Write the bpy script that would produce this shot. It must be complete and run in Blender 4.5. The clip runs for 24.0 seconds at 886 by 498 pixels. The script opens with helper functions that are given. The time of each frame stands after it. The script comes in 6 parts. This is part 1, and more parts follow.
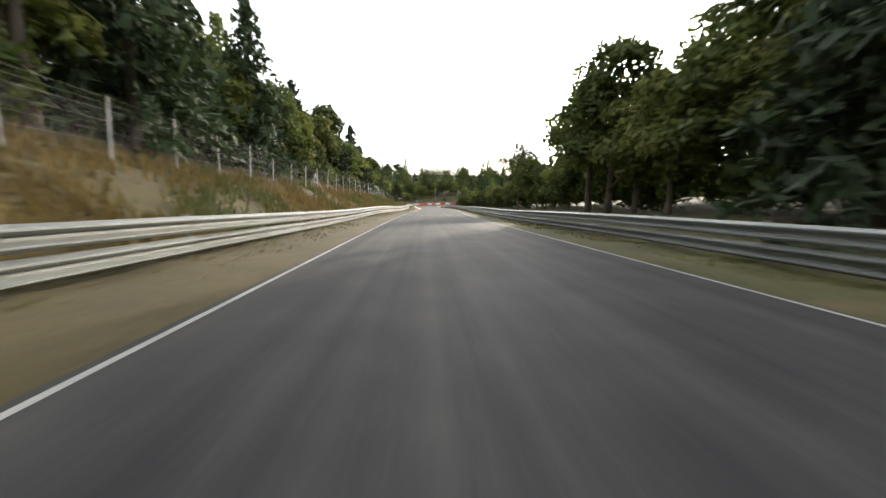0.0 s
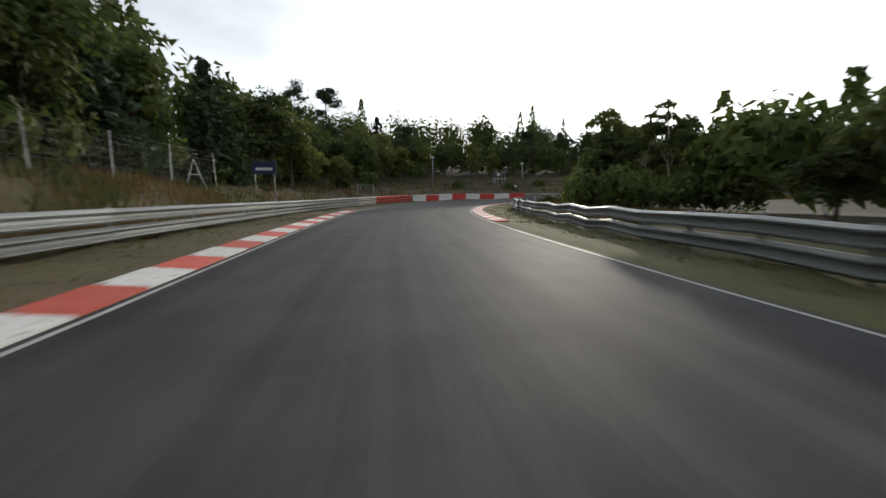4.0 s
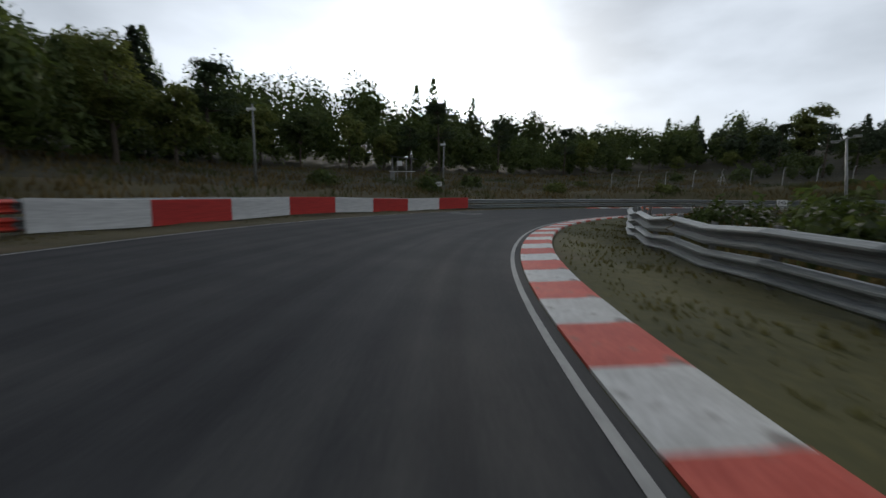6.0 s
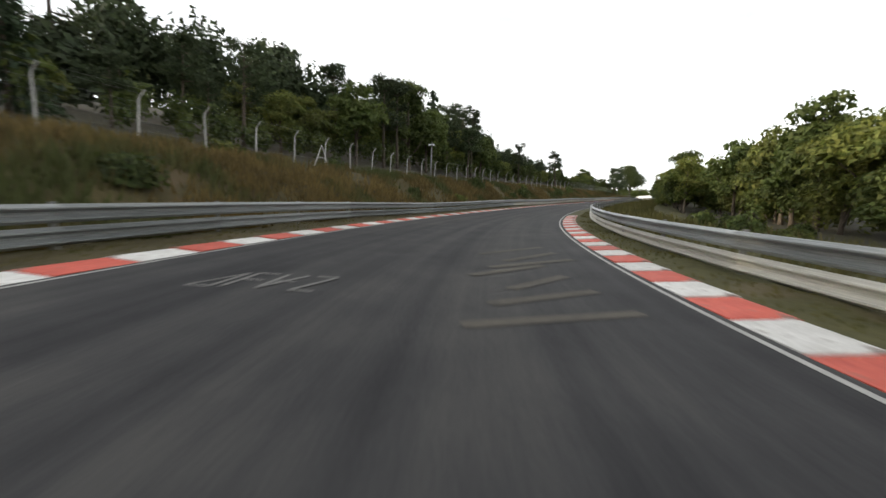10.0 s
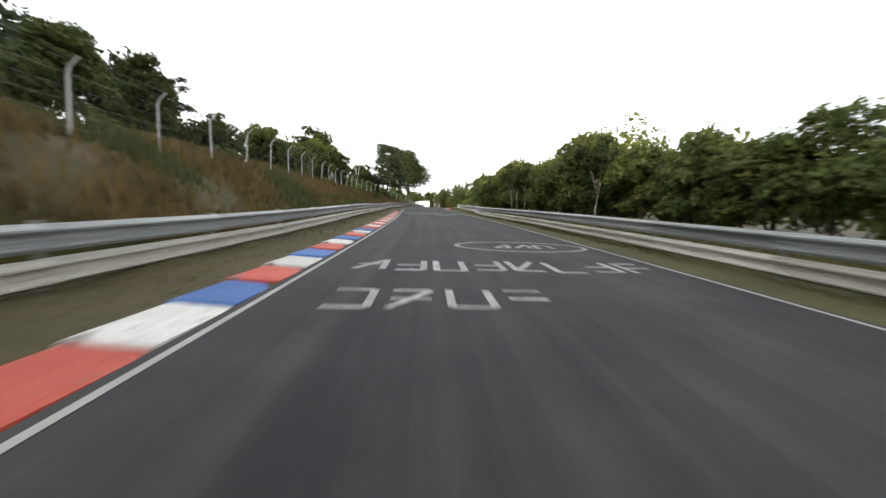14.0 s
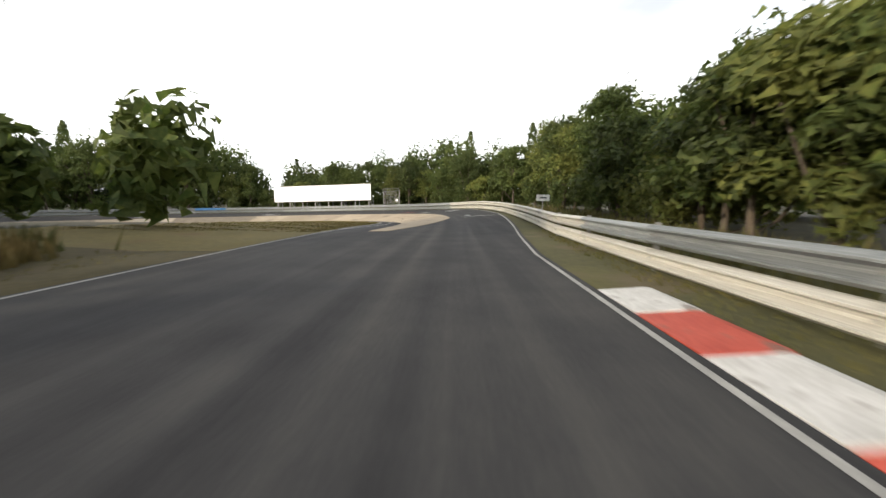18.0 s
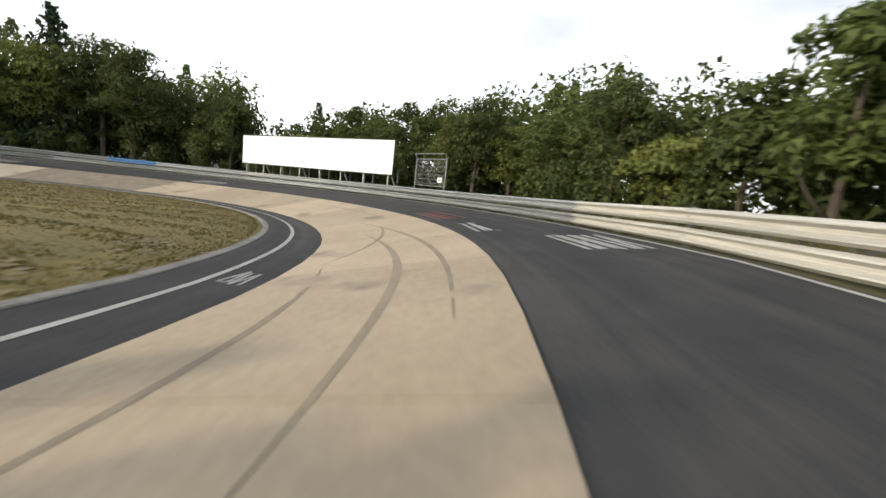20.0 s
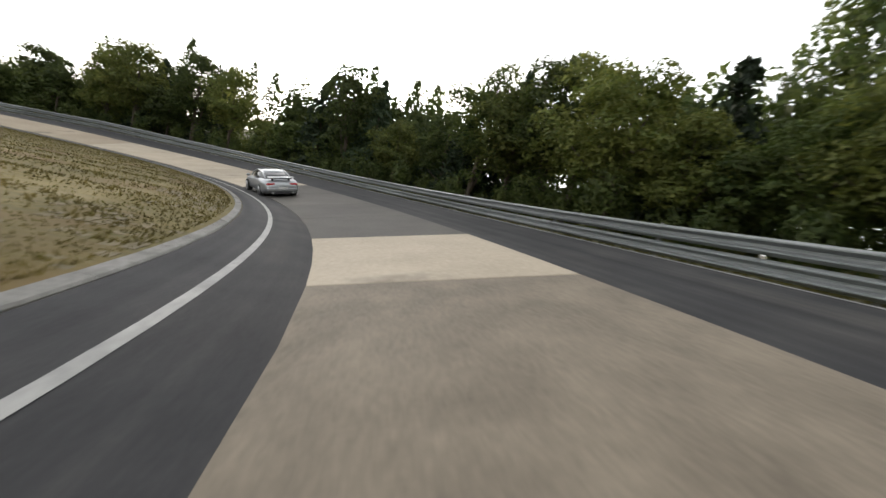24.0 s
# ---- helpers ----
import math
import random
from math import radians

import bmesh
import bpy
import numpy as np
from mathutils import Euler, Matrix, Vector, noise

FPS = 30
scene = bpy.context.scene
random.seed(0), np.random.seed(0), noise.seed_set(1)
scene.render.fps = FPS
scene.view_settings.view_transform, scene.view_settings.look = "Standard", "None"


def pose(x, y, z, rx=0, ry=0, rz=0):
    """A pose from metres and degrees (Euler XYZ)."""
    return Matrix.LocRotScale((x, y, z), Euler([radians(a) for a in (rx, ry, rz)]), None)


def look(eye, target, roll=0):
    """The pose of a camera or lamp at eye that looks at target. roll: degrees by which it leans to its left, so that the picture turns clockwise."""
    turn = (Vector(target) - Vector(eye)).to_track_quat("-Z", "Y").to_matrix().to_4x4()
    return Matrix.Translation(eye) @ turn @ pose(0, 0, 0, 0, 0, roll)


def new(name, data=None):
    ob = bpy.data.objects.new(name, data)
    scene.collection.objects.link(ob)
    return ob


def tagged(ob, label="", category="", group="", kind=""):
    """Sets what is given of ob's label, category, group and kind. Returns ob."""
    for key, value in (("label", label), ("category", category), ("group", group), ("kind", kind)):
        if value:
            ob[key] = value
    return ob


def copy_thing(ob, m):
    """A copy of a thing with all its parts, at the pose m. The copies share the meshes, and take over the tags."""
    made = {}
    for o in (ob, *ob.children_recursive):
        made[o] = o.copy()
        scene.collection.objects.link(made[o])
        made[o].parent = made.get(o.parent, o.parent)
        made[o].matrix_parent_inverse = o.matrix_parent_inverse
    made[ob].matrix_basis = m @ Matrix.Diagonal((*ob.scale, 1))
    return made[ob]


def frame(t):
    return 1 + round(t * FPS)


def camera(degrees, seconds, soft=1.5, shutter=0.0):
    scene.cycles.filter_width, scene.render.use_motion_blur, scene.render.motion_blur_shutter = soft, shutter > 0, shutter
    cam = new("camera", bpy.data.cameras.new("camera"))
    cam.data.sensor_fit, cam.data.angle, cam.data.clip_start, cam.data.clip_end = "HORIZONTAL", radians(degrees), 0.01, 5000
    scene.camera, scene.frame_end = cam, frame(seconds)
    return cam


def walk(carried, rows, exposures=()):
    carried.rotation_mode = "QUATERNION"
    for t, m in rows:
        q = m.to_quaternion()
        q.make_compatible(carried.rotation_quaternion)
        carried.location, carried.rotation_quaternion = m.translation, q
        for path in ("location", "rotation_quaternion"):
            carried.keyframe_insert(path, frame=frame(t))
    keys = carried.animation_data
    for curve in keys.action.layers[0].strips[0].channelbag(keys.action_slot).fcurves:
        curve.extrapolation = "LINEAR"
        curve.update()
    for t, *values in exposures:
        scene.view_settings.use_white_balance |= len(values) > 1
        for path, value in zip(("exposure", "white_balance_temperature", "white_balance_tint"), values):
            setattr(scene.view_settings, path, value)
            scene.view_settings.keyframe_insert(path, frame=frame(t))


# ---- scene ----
cam = camera(98.0, 24.0, soft=1.5, shutter=0.2)

PATH = [
    (0, pose(-0.12, -0.02, 1.25, 81.65, -0.69, -2.66)),
    (0.5, pose(0.26, 18.98, 0.68, 81.45, 0.12, -3.53)),
    (1, pose(0.66, 37.49, 0.13, 81.26, 0.61, -4.36)),
    (1.5, pose(0.69, 55.96, -0.43, 81.05, 0.2, -3.29)),
    (2, pose(0.47, 73.92, -0.97, 80.83, -0.58, -2.15)),
    (2.5, pose(0.37, 91.31, -1.49, 80.74, -0.99, -1.05)),
    (3.2, pose(0.49, 113.27, -2.15, 80.75, -0.76, -2.15)),
    (3.9, pose(0.48, 132.71, -2.73, 80.79, -0.32, -4.92)),
    (4.5, pose(0.71, 147.38, -3.1, 80.84, -0.09, -8.02)),
    (5, pose(1.58, 157.2, -3.3, 81.77, -0.05, -12.45)),
    (5.5, pose(3.9, 167.07, -3.46, 81.76, -0.52, -15.27)),
    (6, pose(7.17, 175.78, -3.57, 81.75, -1.32, -22.98)),
    (6.5, pose(10.5, 183.38, -3.63, 82.56, -2.16, -37.91)),
    (7, pose(15.54, 189.94, -3.65, 83.36, -2.67, -54.11)),
    (7.5, pose(22.45, 194.38, -3.64, 83.23, -2.04, -64.84)),
    (8, pose(30.14, 196.91, -3.59, 83.09, -1.42, -75.93)),
    (8.5, pose(38.36, 198.93, -3.5, 83.65, -2.01, -89.51)),
    (9, pose(47.65, 199.17, -3.37, 84.29, -2.6, -101.58)),
    (9.5, pose(56.97, 196.54, -3.17, 84.38, -2.49, -111.22)),
    (10, pose(66.19, 192.11, -2.91, 84.46, -2.26, -118.79)),
    (10.5, pose(75.34, 186.31, -2.57, 84.72, -1.79, -126.92)),
    (11.2, pose(88.21, 175.98, -1.93, 85.35, -0.71, -137.77)),
    (11.9, pose(100.5, 162.72, -1.05, 85.96, 0.32, -147.35)),
    (12.5, pose(110.19, 149.16, -0.14, 86.18, 0.7, -153.11)),
    (13, pose(116.83, 136.12, 0.66, 85.79, 0.39, -153.19)),
    (13.5, pose(124.6, 123.28, 1.48, 86.01, -0.63, -153.01)),
    (14, pose(132.45, 109.91, 2.33, 86.24, -1.45, -152.32)),
    (14.5, pose(140.74, 95.6, 3.24, 86.23, -0.93, -154.26)),
    (15, pose(149.25, 81.45, 4.15, 86.23, -0.1, -156.25)),
    (15.5, pose(156.56, 66.55, 5.06, 86.25, 0.64, -155.48)),
    (16, pose(163.57, 51.6, 5.97, 86.28, 1.07, -154.77)),
    (16.5, pose(171.67, 37.79, 6.85, 85.8, 0.59, -155.7)),
    (17, pose(178.73, 24.41, 7.59, 85.09, -0.09, -157.13)),
    (17.5, pose(183.52, 13.02, 8.07, 84.72, -0.37, -159.35)),
    (18.2, pose(188.64, -1.2, 8.52, 84.35, -0.58, -153.97)),
    (18.9, pose(192.43, -12.92, 8.78, 83.93, -0.87, -150.25)),
    (19.5, pose(195.68, -21.53, 9.13, 83.35, -1.42, -146.7)),
    (20, pose(202.17, -29.75, 9.21, 82.08, -7.43, -142.02)),
    (20.5, pose(208.29, -35.92, 8.97, 82.79, -13.81, -131.11)),
    (21, pose(214.99, -40.15, 8.72, 83.56, -17.44, -116.44)),
    (21.5, pose(223.01, -42.47, 8.55, 83.29, -16.5, -100.05)),
    (22, pose(231.02, -42.17, 8.32, 83, -15.55, -84.13)),
    (22.5, pose(237.44, -40.23, 8.09, 82.97, -15.62, -72.71)),
    (23, pose(243.23, -36.95, 7.86, 82.95, -15.68, -62.18)),
    (23.5, pose(249.03, -31.78, 7.58, 82.84, -15.05, -50.68)),
    (24, pose(253.78, -25.24, 7.28, 82.68, -14.01, -39.05)),
]
# seconds, stops, kelvin, tint
EXPOSURES = [(0, 0.4, 6500, 10), (1, 0.1, 6450, 10), (2, -0.35, 6450, 10), (2.5, -0.45, 6400, 10), (4.5, -1.5, 5900, 8), (5, -2.1, 5750, 8), (6, -1.6, 5800, 8), (7, -1.15, 6000, 8), (8, -0.85, 6200, 8), (9, -0.4, 6300, 9), (10, -0.15, 6500, 9),
             (12.5, 0.3, 6400, 10), (14, 0.25, 6400, 10), (15, 0.1, 6450, 10), (16, -0.05, 6450, 10), (17, -0.1, 6500, 10), (17.5, -0.1, 6500, 10), (19.5, -0.25, 6500, 10), (20, -0.3, 6300, 10), (21, -0.3, 6100, 10), (22, -0.3, 6150, 10), (23, -0.1, 6400, 10), (24, -0.05, 6450, 10)]
walk(cam, PATH, exposures=EXPOSURES)

# the circuit's middle line: degrees of turn (left is positive) for every 20 m, from its first point
TURNS = [-0.1, -1.5, -1.2, 0.8, 2.1, 2.6, 0.4, -5.3, -21.0, -32.0, -32.3, -23.0, -17.1, -11.3, -7.5, -1.5, -2.2, -0.5, 1.0, 2.6, -1.8,
         -5.5, -2.0, -1.2, -1.5, 10.7, 50.2, 38.0, 29.5, 25.0, 27.0, 28.0, 12.0, 2.0, 0.0]
STEP = 0.5


def knots(table):
    table = np.array(table, float)
    return lambda s: np.interp(s, table[:, 0], table[:, 1])


BEHIND = 60.0                      # the road also runs on behind the first point
_S = np.arange(-BEHIND, 20 * len(TURNS), STEP)
_H = np.interp(_S, np.arange(len(TURNS) + 1) * 20.0, np.concatenate([[0.0], np.cumsum(TURNS)]) + 0.4)
_H = np.radians(np.convolve(np.pad(_H, 12, mode="edge"), np.ones(25) / 25, "valid"))
_X = np.concatenate([[0.0], np.cumsum(-np.sin(_H) * STEP)[:-1]])
_Y = np.concatenate([[0.0], np.cumsum(np.cos(_H) * STEP)[:-1]])
_I0 = int(BEHIND / STEP)
_X, _Y = _X - _X[_I0] + 1.14, _Y - _Y[_I0]
GRADE = knots([(-60, -0.03), (130, -0.03), (175, -0.01), (230, 0.015), (300, 0.055), (440, 0.055), (520, 0.0), (550, -0.03), (800, -0.03)])
_Z = np.cumsum(GRADE(_S) * STEP)
_Z -= _Z[_I0]
LEFT = knots([(-60, -3.8), (140, -3.9), (165, -4.4), (190, -5.0), (235, -4.8), (270, -4.2), (300, -3.7), (460, -3.6), (490, -3.9), (510, -3.8), (800, -3.8)])
RIGHT = knots([(-60, 3.8), (140, 3.9), (165, 4.4), (190, 4.7), (235, 4.6), (270, 4.2), (300, 3.7), (460, 3.6), (490, 4.2), (512, 6.2), (640, 6.2), (670, 4.0), (800, 4.0)])
LEFT_RAIL = knots([(-60, -6.3), (90, -6.6), (110, -7.2), (150, -7.6), (165, -7.6), (200, -8.0), (212, -7.3), (224, -7.0), (240, -7.0), (270, -6.8), (310, -6.5), (425, -6.3), (440, -6.05), (485, -6.0)])
RIGHT_RAIL = knots([(-60, 6.1), (140, 6.3), (165, 8.2), (190, 8.0), (235, 7.6), (270, 6.2), (310, 5.2), (400, 5.0), (422, 7.4), (455, 6.0), (490, 5.8), (512, 6.7), (800, 6.7)])
BANKED = knots([(496, 0), (522, 1), (640, 1), (670, 0)])


def cross(s, l):
    """Height of the road's surface over its middle line."""
    b, l = BANKED(s), np.asarray(l, float)
    ring = np.where(l < -2, -0.46, np.where(l < 2, l * 0.23, 0.46 + (l - 2) * 0.15))
    ring = np.where(l > 6.2, 1.09 + (l - 6.2) * 0.02, ring)
    return b * ring


def surf(s, l):
    """The place on the circuit at s metres along it and l metres to the right of its middle."""
    h = np.interp(s, _S, _H)
    return np.array([np.interp(s, _S, _X) + l * np.cos(h), np.interp(s, _S, _Y) + l * np.sin(h), np.interp(s, _S, _Z) + cross(s, l)])

# ---- world and light ----
SUN_TURN, SUN_UP = 23.5, 13.0      # degrees: from +y towards +x, and over the horizon
world = bpy.data.worlds.new("world")
scene.world = world
world.use_nodes = True
nt = world.node_tree
nt.nodes.clear()
w_out, w_bg = nt.nodes.new("ShaderNodeOutputWorld"), nt.nodes.new("ShaderNodeBackground")
sky = nt.nodes.new("ShaderNodeTexSky")
sky.sky_type, sky.sun_disc = "NISHITA", False
sky.sun_elevation, sky.sun_rotation = radians(SUN_UP), radians(SUN_TURN)
sky.air_density, sky.dust_density, sky.ozone_density = 1.0, 2.0, 1.0
w_co, w_map = nt.nodes.new("ShaderNodeTexCoord"), nt.nodes.new("ShaderNodeMapping")
w_map.inputs["Scale"].default_value = (1.0, 1.0, 2.6)
w_noise, w_ramp, w_mix = nt.nodes.new("ShaderNodeTexNoise"), nt.nodes.new("ShaderNodeValToRGB"), nt.nodes.new("ShaderNodeMix")
w_noise.inputs["Scale"].default_value, w_noise.inputs["Detail"].default_value = 2.2, 7.0
w_ramp.color_ramp.elements[0].position, w_ramp.color_ramp.elements[1].position = 0.3, 0.6
w_ramp.color_ramp.elements[0].color = (0.45, 0.45, 0.45, 1)
w_ramp.color_ramp.elements[1].color = (0.82, 0.82, 0.82, 1)
w_mix.data_type = "RGBA"
nt.links.new(w_co.outputs["Generated"], w_map.inputs["Vector"])
nt.links.new(w_map.outputs["Vector"], w_noise.inputs["Vector"])
nt.links.new(w_noise.outputs["Fac"], w_ramp.inputs["Fac"])
nt.links.new(w_ramp.outputs["Color"], w_mix.inputs["Factor"])
nt.links.new(sky.outputs["Color"], w_mix.inputs["A"])
w_sep, w_range, w_grey = nt.nodes.new("ShaderNodeSeparateXYZ"), nt.nodes.new("ShaderNodeMapRange"), nt.nodes.new("ShaderNodeCombineColor")
nt.links.new(w_co.outputs["Generated"], w_sep.inputs["Vector"])
nt.links.new(w_sep.outputs["Z"], w_range.inputs["Value"])
w_range.inputs["From Min"].default_value, w_range.inputs["From Max"].default_value = 0.1, 0.9
w_range.inputs["To Min"].default_value, w_range.inputs["To Max"].default_value = 24.0, 9.0
# thin cloud scatters the sun's light forwards: brighter all round the sun's place
_a, _e = radians(SUN_TURN), radians(SUN_UP)
_to_sun = Vector((math.sin(_a) * math.cos(_e), math.cos(_a) * math.cos(_e), math.sin(_e)))
w_dot, w_pos = nt.nodes.new("ShaderNodeVectorMath"), nt.nodes.new("ShaderNodeMath")
w_dot.operation, w_pos.operation = "DOT_PRODUCT", "MAXIMUM"
w_dot.inputs[1].default_value = _to_sun
w_pos.inputs[1].default_value = 0.0
nt.links.new(w_co.outputs["Generated"], w_dot.inputs[0])
nt.links.new(w_dot.outputs["Value"], w_pos.inputs[0])
w_sum = None
for _power, _gain in ((5.0, 1.1), (60.0, 4.0), (700.0, 14.0)):
    w_pow, w_add = nt.nodes.new("ShaderNodeMath"), nt.nodes.new("ShaderNodeMath")
    w_pow.operation, w_add.operation = "POWER", "MULTIPLY_ADD"
    w_pow.inputs[1].default_value = _power
    w_add.inputs[1].default_value, w_add.inputs[2].default_value = _gain, 1.0
    nt.links.new(w_pos.outputs[0], w_pow.inputs[0])
    nt.links.new(w_pow.outputs[0], w_add.inputs[0])
    if w_sum is not None:
        nt.links.new(w_sum, w_add.inputs[2])
    w_sum = w_add.outputs[0]
w_lit = nt.nodes.new("ShaderNodeMath")
w_lit.operation = "MULTIPLY"
nt.links.new(w_range.outputs["Result"], w_lit.inputs[0])
nt.links.new(w_sum, w_lit.inputs[1])
for _c in ("Red", "Green", "Blue"):
    nt.links.new(w_lit.outputs[0], w_grey.inputs[_c])
nt.links.new(w_grey.outputs["Color"], w_mix.inputs["B"])
nt.links.new(w_mix.outputs["Result"], w_bg.inputs["Color"])
w_bg.inputs["Strength"].default_value = 0.11
nt.links.new(w_bg.outputs["Background"], w_out.inputs["Surface"])

sun = new("sun", bpy.data.lights.new("sun", "SUN"))
sun.data.energy, sun.data.angle, sun.data.color = 4.0, radians(0.6), (1.0, 0.86, 0.66)
sun.matrix_world = look((150, 60, 90), Vector((150, 60, 90)) - _to_sun)


# ---- materials ----
def material(name, dark, light, scale=1.0, rough=0.8, metal=0.0, bump=0.2, fine=9.0, contrast=0.25, own=0.15, world_space=False, translucent=0.0, island=0.0, stretch=None, spots=None):
    """Two scales of noise between two colours, with relief; own: how far whole objects differ from one another."""
    m = bpy.data.materials.new(name)
    m.use_nodes = True
    n, k = m.node_tree.nodes, m.node_tree.links
    n.clear()
    out, bs = n.new("ShaderNodeOutputMaterial"), n.new("ShaderNodeBsdfPrincipled")
    if world_space:
        co = n.new("ShaderNodeNewGeometry").outputs["Position"]
    else:
        co = n.new("ShaderNodeTexCoord").outputs["Object"]
    if stretch:
        mp = n.new("ShaderNodeMapping")
        mp.inputs["Scale"].default_value = stretch
        k.new(co, mp.inputs["Vector"])
        co = mp.outputs["Vector"]
    a, b = n.new("ShaderNodeTexNoise"), n.new("ShaderNodeTexNoise")
    a.inputs["Scale"].default_value, a.inputs["Detail"].default_value = scale, 4
    b.inputs["Scale"].default_value, b.inputs["Detail"].default_value = scale * fine, 5
    add = n.new("ShaderNodeMath")
    add.operation = "MULTIPLY_ADD"
    add.inputs[1].default_value = 0.5
    half = n.new("ShaderNodeMath")
    half.operation = "MULTIPLY"
    half.inputs[1].default_value = 0.5
    ramp = n.new("ShaderNodeValToRGB")
    e = ramp.color_ramp.elements
    e[0].position, e[1].position = 0.5 - contrast / 2, 0.5 + contrast / 2
    e[0].color, e[1].color = (*dark, 1), (*light, 1)
    for t in (a, b):
        k.new(co, t.inputs["Vector"])
    k.new(b.outputs["Fac"], half.inputs[0])
    k.new(a.outputs["Fac"], add.inputs[0])
    k.new(half.outputs[0], add.inputs[2])
    k.new(add.outputs[0], ramp.inputs["Fac"])
    col = ramp.outputs["Color"]
    if spots:
        colour, at, size = spots
        v = n.new("ShaderNodeTexNoise")
        v.inputs["Scale"].default_value, v.inputs["Detail"].default_value = size, 6
        k.new(co, v.inputs["Vector"])
        r2 = n.new("ShaderNodeValToRGB")
        r2.color_ramp.elements[0].position, r2.color_ramp.elements[1].position = at, at + 0.08
        k.new(v.outputs["Fac"], r2.inputs["Fac"])
        mx = n.new("ShaderNodeMix")
        mx.data_type = "RGBA"
        mx.inputs["B"].default_value = (*colour, 1)
        k.new(r2.outputs["Color"], mx.inputs["Factor"])
        k.new(col, mx.inputs["A"])
        col = mx.outputs["Result"]
    if own or island:
        hs, mr = n.new("ShaderNodeHueSaturation"), n.new("ShaderNodeMapRange")
        mr.inputs["To Min"].default_value, mr.inputs["To Max"].default_value = 1 - own - island, 1 + own + island
        src = n.new("ShaderNodeObjectInfo").outputs["Random"]
        if island:
            isl, mean = n.new("ShaderNodeNewGeometry"), n.new("ShaderNodeMath")
            mean.operation = "MULTIPLY_ADD"
            mean.inputs[1].default_value = 0.5
            hm = n.new("ShaderNodeMath")
            hm.operation = "MULTIPLY"
            hm.inputs[1].default_value = 0.5
            k.new(src, hm.inputs[0])
            k.new(isl.outputs["Random Per Island"], mean.inputs[0])
            k.new(hm.outputs[0], mean.inputs[2])
            src = mean.outputs[0]
        k.new(src, mr.inputs["Value"])
        k.new(mr.outputs["Result"], hs.inputs["Value"])
        k.new(col, hs.inputs["Color"])
        col = hs.outputs["Color"]
    k.new(col, bs.inputs["Base Color"])
    bs.inputs["Roughness"].default_value, bs.inputs["Metallic"].default_value = rough, metal
    if bump:
        bp = n.new("ShaderNodeBump")
        bp.inputs["Strength"].default_value, bp.inputs["Distance"].default_value = bump, 0.02
        k.new(b.outputs["Fac"], bp.inputs["Height"])
        k.new(bp.outputs["Normal"], bs.inputs["Normal"])
    surface = bs.outputs["BSDF"]
    if translucent:
        tr, sh = n.new("ShaderNodeBsdfTranslucent"), n.new("ShaderNodeMixShader")
        k.new(col, tr.inputs["Color"])
        sh.inputs["Fac"].default_value = translucent
        k.new(surface, sh.inputs[1])
        k.new(tr.outputs["BSDF"], sh.inputs[2])
        surface = sh.outputs["Shader"]
    k.new(surface, out.inputs["Surface"])
    return m


def glass_dark(name):
    m = bpy.data.materials.new(name)
    m.use_nodes = True
    b = m.node_tree.nodes["Principled BSDF"]
    b.inputs["Base Color"].default_value, b.inputs["Roughness"].default_value = (0.02, 0.022, 0.024, 1), 0.06
    return m




def asphalt():
    """Worn asphalt: grain, broad patches, and streaks along the road (its UV is l, s in metres)."""
    m = bpy.data.materials.new("asphalt")
    m.use_nodes = True
    n, k = m.node_tree.nodes, m.node_tree.links
    bs = n["Principled BSDF"]
    uv, geo = n.new("ShaderNodeUVMap"), n.new("ShaderNodeNewGeometry")
    uv.uv_map = "road"
    grains = []
    for src, stretch, scale, detail in ((uv.outputs["UV"], (1.3, 0.018, 1), 1.6, 5), (uv.outputs["UV"], (0.5, 0.07, 1), 0.7, 6), (geo.outputs["Position"], (1, 1, 1), 26.0, 3), (geo.outputs["Position"], (1, 1, 1), 0.9, 6)):
        mp, tx = n.new("ShaderNodeMapping"), n.new("ShaderNodeTexNoise")
        mp.inputs["Scale"].default_value = stretch
        tx.inputs["Scale"].default_value, tx.inputs["Detail"].default_value = scale, detail
        k.new(src, mp.inputs["Vector"])
        k.new(mp.outputs["Vector"], tx.inputs["Vector"])
        grains.append(tx.outputs["Fac"])
    total = None
    for g, w in zip(grains, (0.34, 0.3, 0.16, 0.2)):
        a = n.new("ShaderNodeMath")
        a.operation = "MULTIPLY_ADD"
        a.inputs[1].default_value = w
        a.inputs[2].default_value = 0.0
        k.new(g, a.inputs[0])
        if total is not None:
            k.new(total, a.inputs[2])
        total = a.outputs[0]
    ramp = n.new("ShaderNodeValToRGB")
    e = ramp.color_ramp.elements
    e[0].position, e[1].position = 0.4, 0.62
    e[0].color, e[1].color = (0.029, 0.029, 0.031, 1), (0.08, 0.078, 0.074, 1)
    mid = e.new(0.5)
    mid.color = (0.048, 0.048, 0.049, 1)
    k.new(total, ramp.inputs["Fac"])
    k.new(ramp.outputs["Color"], bs.inputs["Base Color"])
    bs.inputs["Specular IOR Level"].default_value = 0.12
    rr = n.new("ShaderNodeMapRange")
    rr.inputs["To Min"].default_value, rr.inputs["To Max"].default_value = 0.62, 0.9
    k.new(grains[1], rr.inputs["Value"])
    k.new(rr.outputs["Result"], bs.inputs["Roughness"])
    bp = n.new("ShaderNodeBump")
    bp.inputs["Strength"].default_value, bp.inputs["Distance"].default_value = 0.3, 0.01
    k.new(grains[2], bp.inputs["Height"])
    k.new(bp.outputs["Normal"], bs.inputs["Normal"])
    return m


